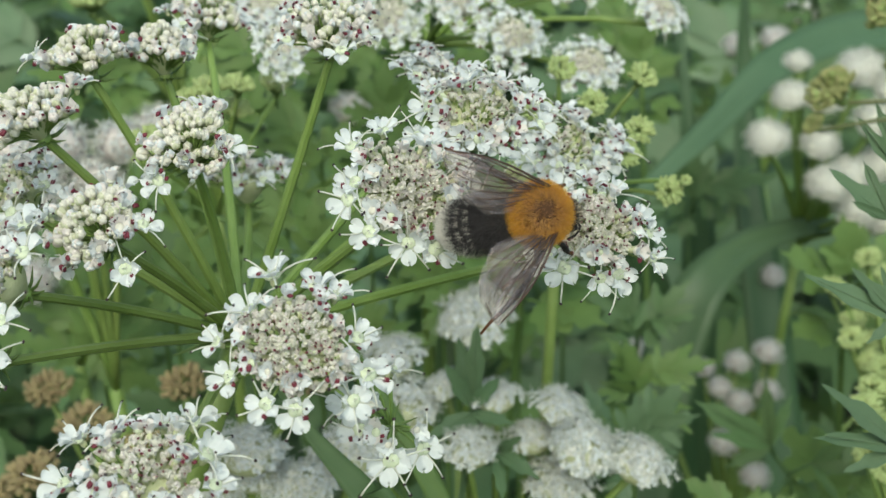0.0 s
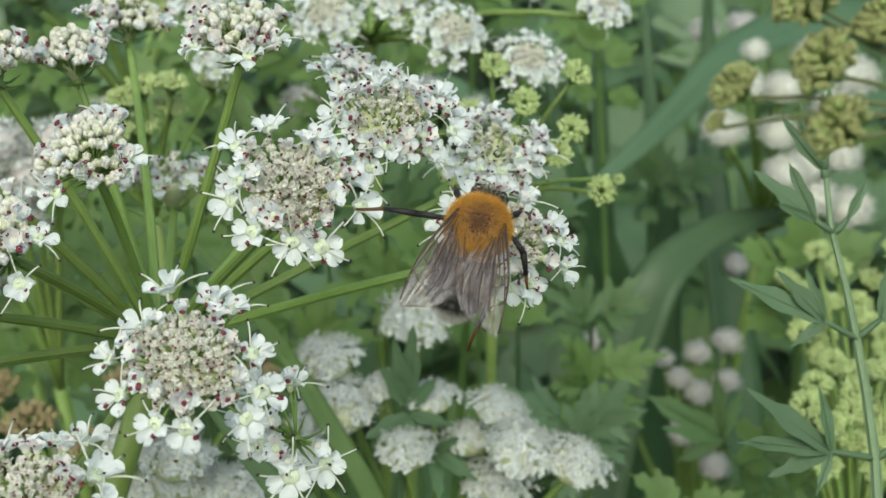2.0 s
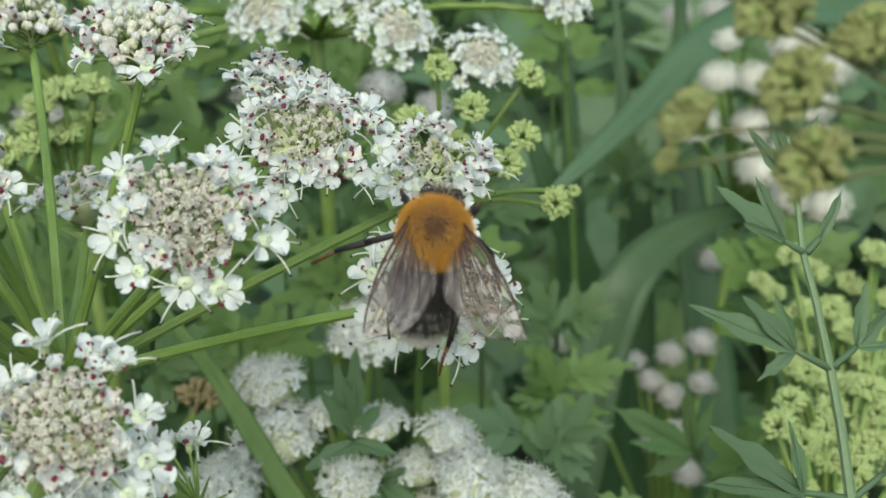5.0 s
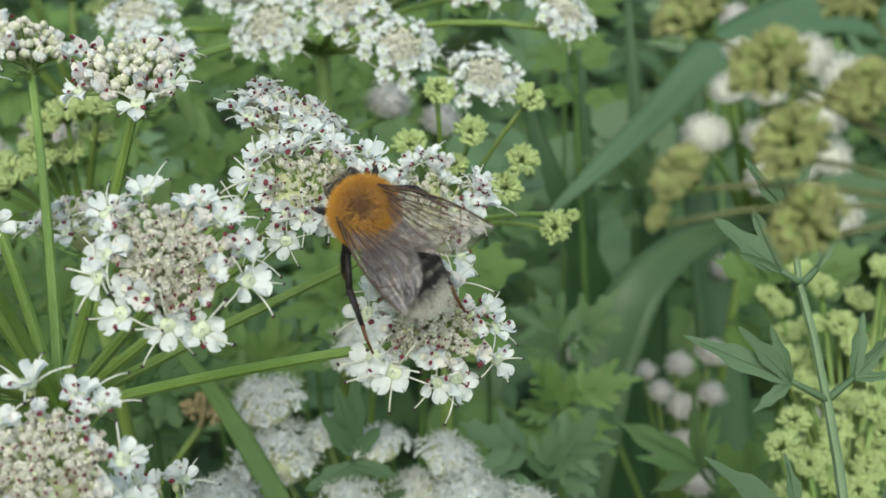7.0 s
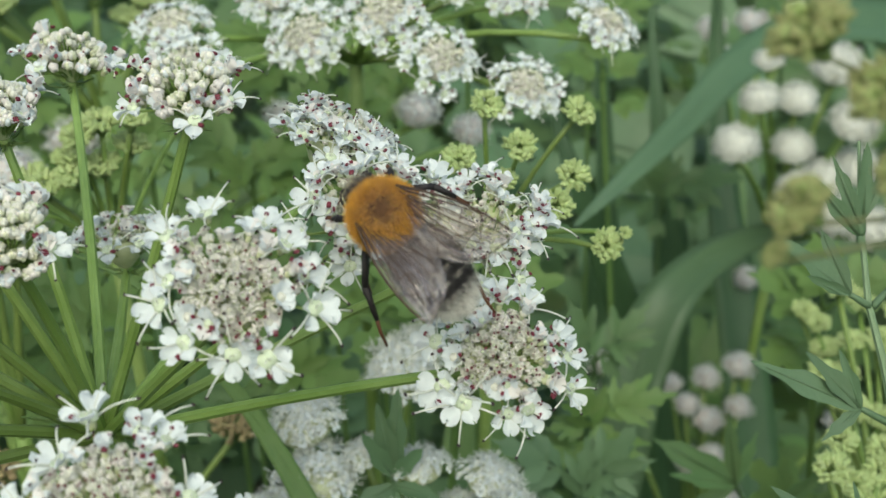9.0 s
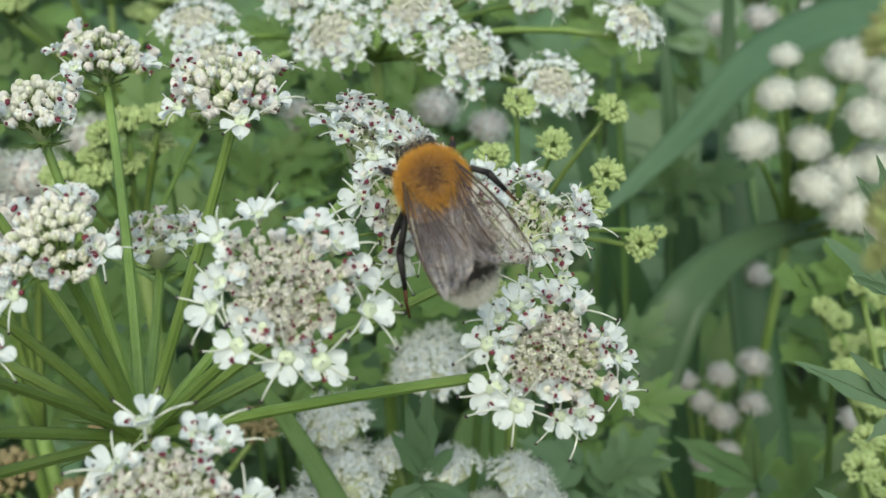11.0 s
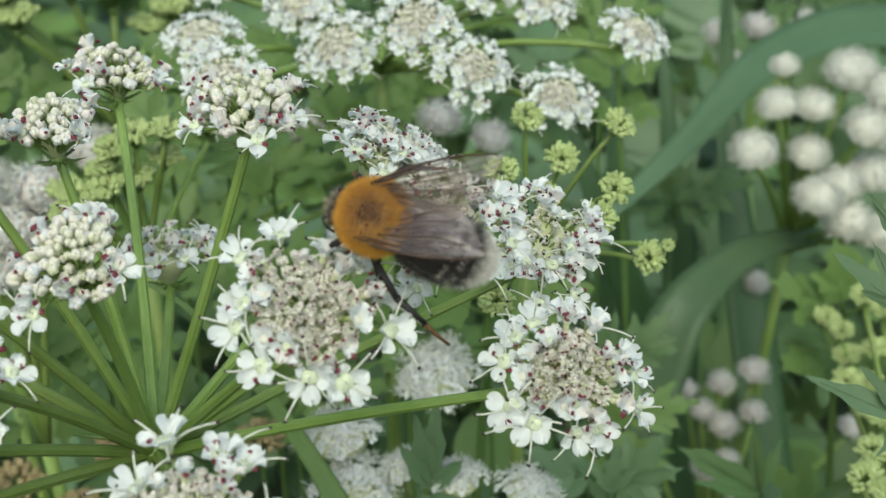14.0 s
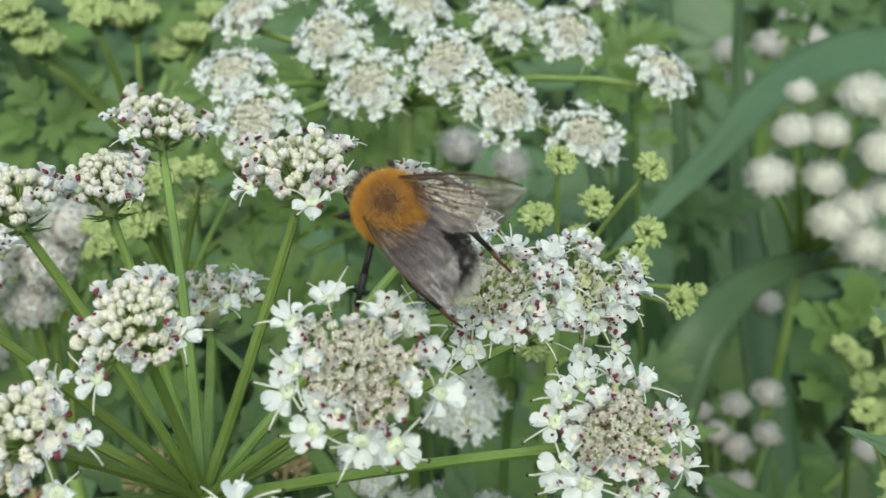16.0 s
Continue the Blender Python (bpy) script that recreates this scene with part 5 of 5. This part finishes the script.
def make_bee():
    r = random.Random(5)
    bee = umbel_thing("bumblebee", (0, 0, 0), "tree bumblebee with orange thorax, black abdomen and white tail", "insect")
    s = Shape()
    s.ball((0, 0, 0), (0.0028, 0.0028, 0.0025), BARE, 12, 16)
    thorax = part("thorax", s, bee)
    s = Shape()
    fur(s, (0, 0, 0), (0.0027, 0.0027, 0.0024), 30000, 0.00095, lambda d, q: ORANGE if d.z > -0.35 else GREYFUR, r, -0.35, skip=lambda d, q: d.z > 0.88 and q.random() < (d.z - 0.88) * 8.5)
    part("thorax_fur", s, thorax, "dense orange fur", smooth=False)
    s = Shape()
    # the abdomen's plates overlap from front to tail
    pts, rad = [], []
    for i in range(25):
        u = i / 24
        w = 0.00262 * math.sqrt(max(0.003, 1 - (2 * u - 1) ** 2))
        pts.append((-0.0092 * u, 0, 0))
        rad.append(w * (1.0 - 0.05 * ((u * 5) % 1)))
    s.tube(pts, rad, SHELL, 20)
    abdomen = part("abdomen", s, bee, "black banded abdomen", pose(-0.0016, 0, -0.0008))

    def coat(d, q):
        if d.x < -0.64 or (d.x < -0.2 and d.z < 0.05) or (-0.54 < d.x < -0.48 and q.random() < 0.50) or (-0.30 < d.x < -0.23 and q.random() < 0.42) or (-0.04 < d.x < 0.02 and q.random() < 0.32):
            return PALEFUR
        if d.z < -0.15:
            return GREYFUR
        return PALEFUR if (d.x < -0.52 and q.random() < 0.5) else DARKFUR
    s = Shape()
    fur(s, (-0.0046, 0, 0), (0.0047, 0.0028, 0.0025), 24000, 0.0009, coat, r, -0.9, 0.000015)
    part("abdomen_fur", s, abdomen, "short black fur with a white tail", smooth=False)
    s = Shape()
    s.ball((0.0033, 0, -0.0015), (0.0012, 0.0017, 0.0015), SHELL, 9, 12)
    head = part("head", s, bee, "small black head")
    s = Shape()
    fur(s, (0.0032, 0, -0.0014), (0.0012, 0.0016, 0.0014), 1500, 0.0008, lambda d, q: GREYFUR if q.random() < 0.5 else DARKFUR, r, 0.3)
    part("head_fur", s, head, smooth=False)
    for side in (1, -1):
        s = Shape()
        s.ball((0.0036, side * 0.0013, -0.0014), (0.0006, 0.0004, 0.0009), SHELL, 7, 9)
        part("eye", s, head, "glossy black eye")
        s = Shape()
        s.tube([(0.0041, side * 0.0006, -0.0010), (0.0045, side * 0.0012, -0.0014), (0.0046, side * 0.0015, -0.0022), (0.0045, side * 0.0018, -0.0034), (0.0041, side * 0.0019, -0.0046)], [0.00013, 0.00012, 0.00014, 0.00014, 0.0001], SHELL, 6)
        part("antenna", s, head)
    s = Shape()
    s.tube([(0.0040, 0, -0.0020), (0.0046, 0, -0.0034), (0.0044, 0, -0.0046)], [0.0002, 0.00016, 0.0001], TARSUS, 6)
    part("tongue", s, head)

    def wing(side, length, width, veins):
        """A wing that runs back along -x; its leading edge lies outwards."""
        s, verts, faces, nu, nv = Shape(), [], [], 16, 17

        def edge(u, v):
            lead = width * (0.10 + 0.20 * math.sin(math.pi * u * 0.9))
            trail = -width * (0.06 + 0.78 * math.sin(math.pi * min(1, u) ** 1.25 * 0.93) ** 0.8) if u < 0.99 else -width * 0.12
            y = lead + (trail - lead) * v
            z = 0.0011 * noise.noise((u * 2.2 + side, v * 6.5, length * 900)) * (0.25 + u) + 0.00012 * math.sin(v * 24 + 5 * noise.noise((u * 3, v * 3, 1))) + 0.0005 * u * (1 - v)
            return (-length * u * (1 - 0.06 * v * v), side * y, z)
        for i in range(nu):
            for j in range(nv):
                verts.append(edge(i / (nu - 1), j / (nv - 1)))
        for i in range(nu - 1):
            for j in range(nv - 1):
                a = i * nv + j
                faces.append((a, a + nv, a + nv + 1, a + 1))
        s.add(verts, faces, WING)
        lines = []
        for (u0, v0), (u1, v1), rad in veins:
            pts = []
            for k in range(8):
                t = k / 7
                x, y, z = edge(u0 + (u1 - u0) * t, v0 + (v1 - v0) * t ** 1.5)
                pts.append((x, y, z + 0.00002))
            lines.append((pts, [rad * (1 - 0.5 * k / 7) for k in range(8)]))
        return s, lines
    fore = [((0, 0), (0.97, 0.0), 0.00011), ((0.02, 0.15), (0.72, 0.02), 0.00008), ((0.05, 0.35), (0.86, 0.30), 0.00006), ((0.1, 0.5), (0.84, 0.55), 0.00006), ((0.1, 0.7), (0.72, 0.85), 0.00006), ((0.35, 0.12), (0.42, 0.5), 0.00005), ((0.55, 0.1), (0.6, 0.55), 0.00005), ((0.3, 0.45), (0.55, 0.98), 0.00005), ((0.7, 0.05), (0.78, 0.5), 0.00005), ((0.12, 0.28), (0.9, 0.18), 0.00004), ((0.12, 0.42), (0.88, 0.43), 0.00004), ((0.14, 0.6), (0.8, 0.7), 0.00004), ((0.15, 0.85), (0.6, 0.95), 0.00004)]
    hind = [((0, 0), (0.9, 0.05), 0.00008), ((0.05, 0.4), (0.8, 0.5), 0.00006), ((0.1, 0.7), (0.6, 0.9), 0.00005)]
    wings = {}
    for side, name in ((1, "left"), (-1, "right")):
        s, lines = wing(side, 0.0112, 0.0043, fore)
        w = part("forewing", s, bee, "smoky translucent wing with brown veins")
        for pts, rad in lines:
            part("vein", Shape().tube(pts, [q * 1.35 for q in rad], VEIN, 5), w)
        s, lines = wing(side, 0.0074, 0.0038, hind)
        for pts, rad in lines:
            s.tube(pts, rad, VEIN, 5)
        part("hindwing", s, w, "", pose(-0.0008, -side * 0.0010, -0.0004, 0, 0, -side * 4))
        wings[name] = w

    def leg(name, root, mid, knee, foot, toe):
        s = Shape()
        s.tube([root, mid], [0.00038, 0.00030], SHELL, 7)
        s.tube([mid, knee], [0.00027, 0.00033], SHELL, 7)
        s.tube([knee, foot], [0.00036, 0.00022], SHELL, 7)
        s.tube([foot, [(a + b) / 2 + 0.0001 for a, b in zip(foot, toe)], toe], [0.0002, 0.00017, 0.00012], TARSUS, 6)
        for k in range(160):
            t = r.random()
            p = Vector(mid).lerp(Vector(knee), t) if k % 2 else Vector(knee).lerp(Vector(foot), t)
            q = Vector((r.uniform(-1, 1), r.uniform(-1, 1), r.uniform(-1, 1))) * 0.0006
            o = q.orthogonal().normalized() * 0.00002
            s.add([p - o, p + o, p + q], [(0, 1, 2)], DARKFUR)
        return part(name, s, bee, "hairy black leg with rusty foot")
    hind_legs = []
    for side in (1, -1):
        leg("foreleg", (0.0018, side * 0.0012, -0.0018), (0.0024, side * 0.0024, -0.0022), (0.0032, side * 0.0031, -0.0028), (0.0038, side * 0.0034, -0.0038), (0.0044, side * 0.0036, -0.0044))
        hind_legs.append(leg("hindleg", (-0.0016, side * 0.0012, -0.0018), (-0.0028, side * 0.0026, -0.0022), (-0.0060, side * 0.0034, -0.0026), (-0.0093, side * 0.0032, -0.0036), (-0.0120, side * 0.0030, -0.0046)))
    leg("midleg", (0.0002, -0.0014, -0.0018), (0.0004, -0.0036, -0.0012), (-0.0006, -0.0050, -0.0016), (-0.0022, -0.0060, -0.0034), (-0.0034, -0.0066, -0.0040))
    stretched = leg("midleg", (0, 0, 0), (0.0022, 0, 0.0008), (0.0048, 0, 0.0004), (0.0080, 0, -0.0002), (0.0108, 0.0004, -0.0012))
    return bee, wings, stretched, abdomen, hind_legs


BEE, WINGS, MIDLEG, ABDOMEN, HINDLEGS = make_bee()


def curl(length):
    """Degrees by which the abdomen bends down, from the length that the body shows."""
    return 12 + math.degrees(math.acos(min(0.99, (length * 1.04 - 1.6) / 9.9)))


def bee_pose(x, y, z, heading, length):
    """The bee's place and turn: heading in the upright plane across the view; length: how long its body shows."""
    a = radians(heading)
    c = 0.975
    f = way(c * math.cos(a), math.sqrt(1 - c * c), c * math.sin(a))
    u = way(0, -0.98, 0.14)
    u = (u - f * u.dot(f)).normalized()
    m = Matrix((f, u.cross(f), u)).transposed().to_4x4()
    m.translation = at(x, y, z)
    return m


def swing(key, dx, dz):
    """The pose of a ray and its umbellet, turned about the hub so that the head shifts by dx, dz millimetres."""
    ray, head, m = SPOKES[key]
    hub = ROOT @ HUB
    arm = m.translation - hub
    to = arm + SITE.to_3x3() @ Vector((dx * MM, 0, dz * MM))
    turn = arm.rotation_difference(to).to_matrix().to_4x4()
    return Matrix.Translation(hub) @ turn @ Matrix.Translation(-hub)


def motions():
    walk(BEE, [(t, bee_pose(x, y, z, h, n)) for t, x, y, z, h, n in BEE_ROWS])
    for leg_part, side, k in zip(HINDLEGS, (1, -1), (1, 2)):
        walk(leg_part, [(row[0], pose(0, 0, 0, 0, -row[k + 2], -side * row[k])) for row in HIND_ROWS])
    walk(ABDOMEN, [(t, pose(-0.0016, 0, -0.0008, 0, -curl(n), 0)) for t, x, y, z, h, n in BEE_ROWS])
    for side, name, k in ((1, "left", 1), (-1, "right", 2)):
        walk(WINGS[name], [(row[0], pose(0.0006, side * 0.0019, 0.0018, side * 10, 5, -side * (row[k] - 8))) for row in WING_ROWS])
    walk(MIDLEG, [(t, pose(0.0002, 0.0014, -0.0014, 0, down, a)) for t, a, down in LEG_ROWS])
    foot = FRUITING.location.copy()
    for_sway = []
    for t, dx, dz in FRUIT_SWAY:
        turn = Matrix.Rotation(dx * MM / 0.9, 4, SITE.to_3x3() @ Vector((0, 1, 0)))
        for_sway.append((t, Matrix.Translation(foot + Vector((0, 0, dz * MM))) @ turn))
    walk(FRUITING, for_sway)
    for key, rows in SWAYS.items():
        ray, head, m = SPOKES[key]
        walk(ray, [(t, swing(key, dx, dz)) for t, dx, dz in rows])
        walk(head, [(t, swing(key, dx, dz) @ m) for t, dx, dz in rows])


# sway of single rays as the bee lets go of them: seconds, millimetres across and up
SWAYS = {
    "D": [(0.0, -1.9, 1.3), (2.0, -1.9, 1.3), (3.5, -2.2, 0.6), (4.2, -2.2, 0.0), (6.3, -0.6, 0.0), (6.7, 0.0, 0.0), (16.0, 0.0, 0.0)],
    "E": [(0.0, -2.0, 0.0), (4.2, -2.2, 0.0), (6.5, -0.4, 0.0), (16.0, 0.0, 0.0)],
    "K": [(0.0, 0.0, 0.0), (4.2, 0.0, 0.0), (6.3, 0.6, 0.2), (6.7, 2.0, -0.4), (13.5, 2.2, -0.7), (14.0, 2.2, -0.8), (16.0, 2.4, -0.9)],
    "B": [(0.0, 1.9, -1.1), (1.0, 1.9, -1.1), (1.2, 1.4, -0.8), (1.4, 0.5, -0.1), (1.6, 0.2, 0.0), (4.2, 0.0, 0.2), (6.3, -0.4, 0.0), (7.5, -0.5, 0.0), (12.0, -0.8, 0.0), (13.5, -0.5, 0.0), (14.5, -0.6, 0.0), (16.0, -1.5, 0.1)],
}
# seconds, spread of the left and the right hind leg, and how far each is tucked down
HIND_ROWS = [(0.0, -8, 48, 50, 0), (1.0, -8, 34, 50, 0), (1.5, -8, 8, 50, 10), (2.0, -8, 0, 50, 12), (4.2, -8, -4, 46, 8), (6.3, 12, 0, 0, 10), (7.0, 20, -4, 0, 0), (8.0, 21, -9, 8, 0), (9.0, 28, -6, 18, 0), (9.7, 32, -6, 20, 4), (11.8, 12, -4, 10, 30), (13.0, 16, -4, 6, 30), (13.5, 15, -2, 0, 30),
    (14.0, 26, 0, 10, 40), (14.5, 25, 0, 10, 40), (15.0, -4, 4, 0, 20), (15.5, -8, 9, 0, 0), (16.0, 0, 4, 10, 10)]
# the fruiting umbel near the lens stirs in the wind
FRUIT_SWAY = [(0.0, -3.4, -1.8), (1.0, -2.0, -1.2), (2.0, -0.9, -0.6), (4.2, -0.7, -0.3), (6.3, 1.5, -0.2), (7.0, 1.6, 0.1), (7.5, 0.7, -0.2), (8.0, 0.7, 0.6), (9.0, -0.1, 0.8), (9.7, -0.2, 0.9), (16.0, 0.0, 0.9)]
motions()
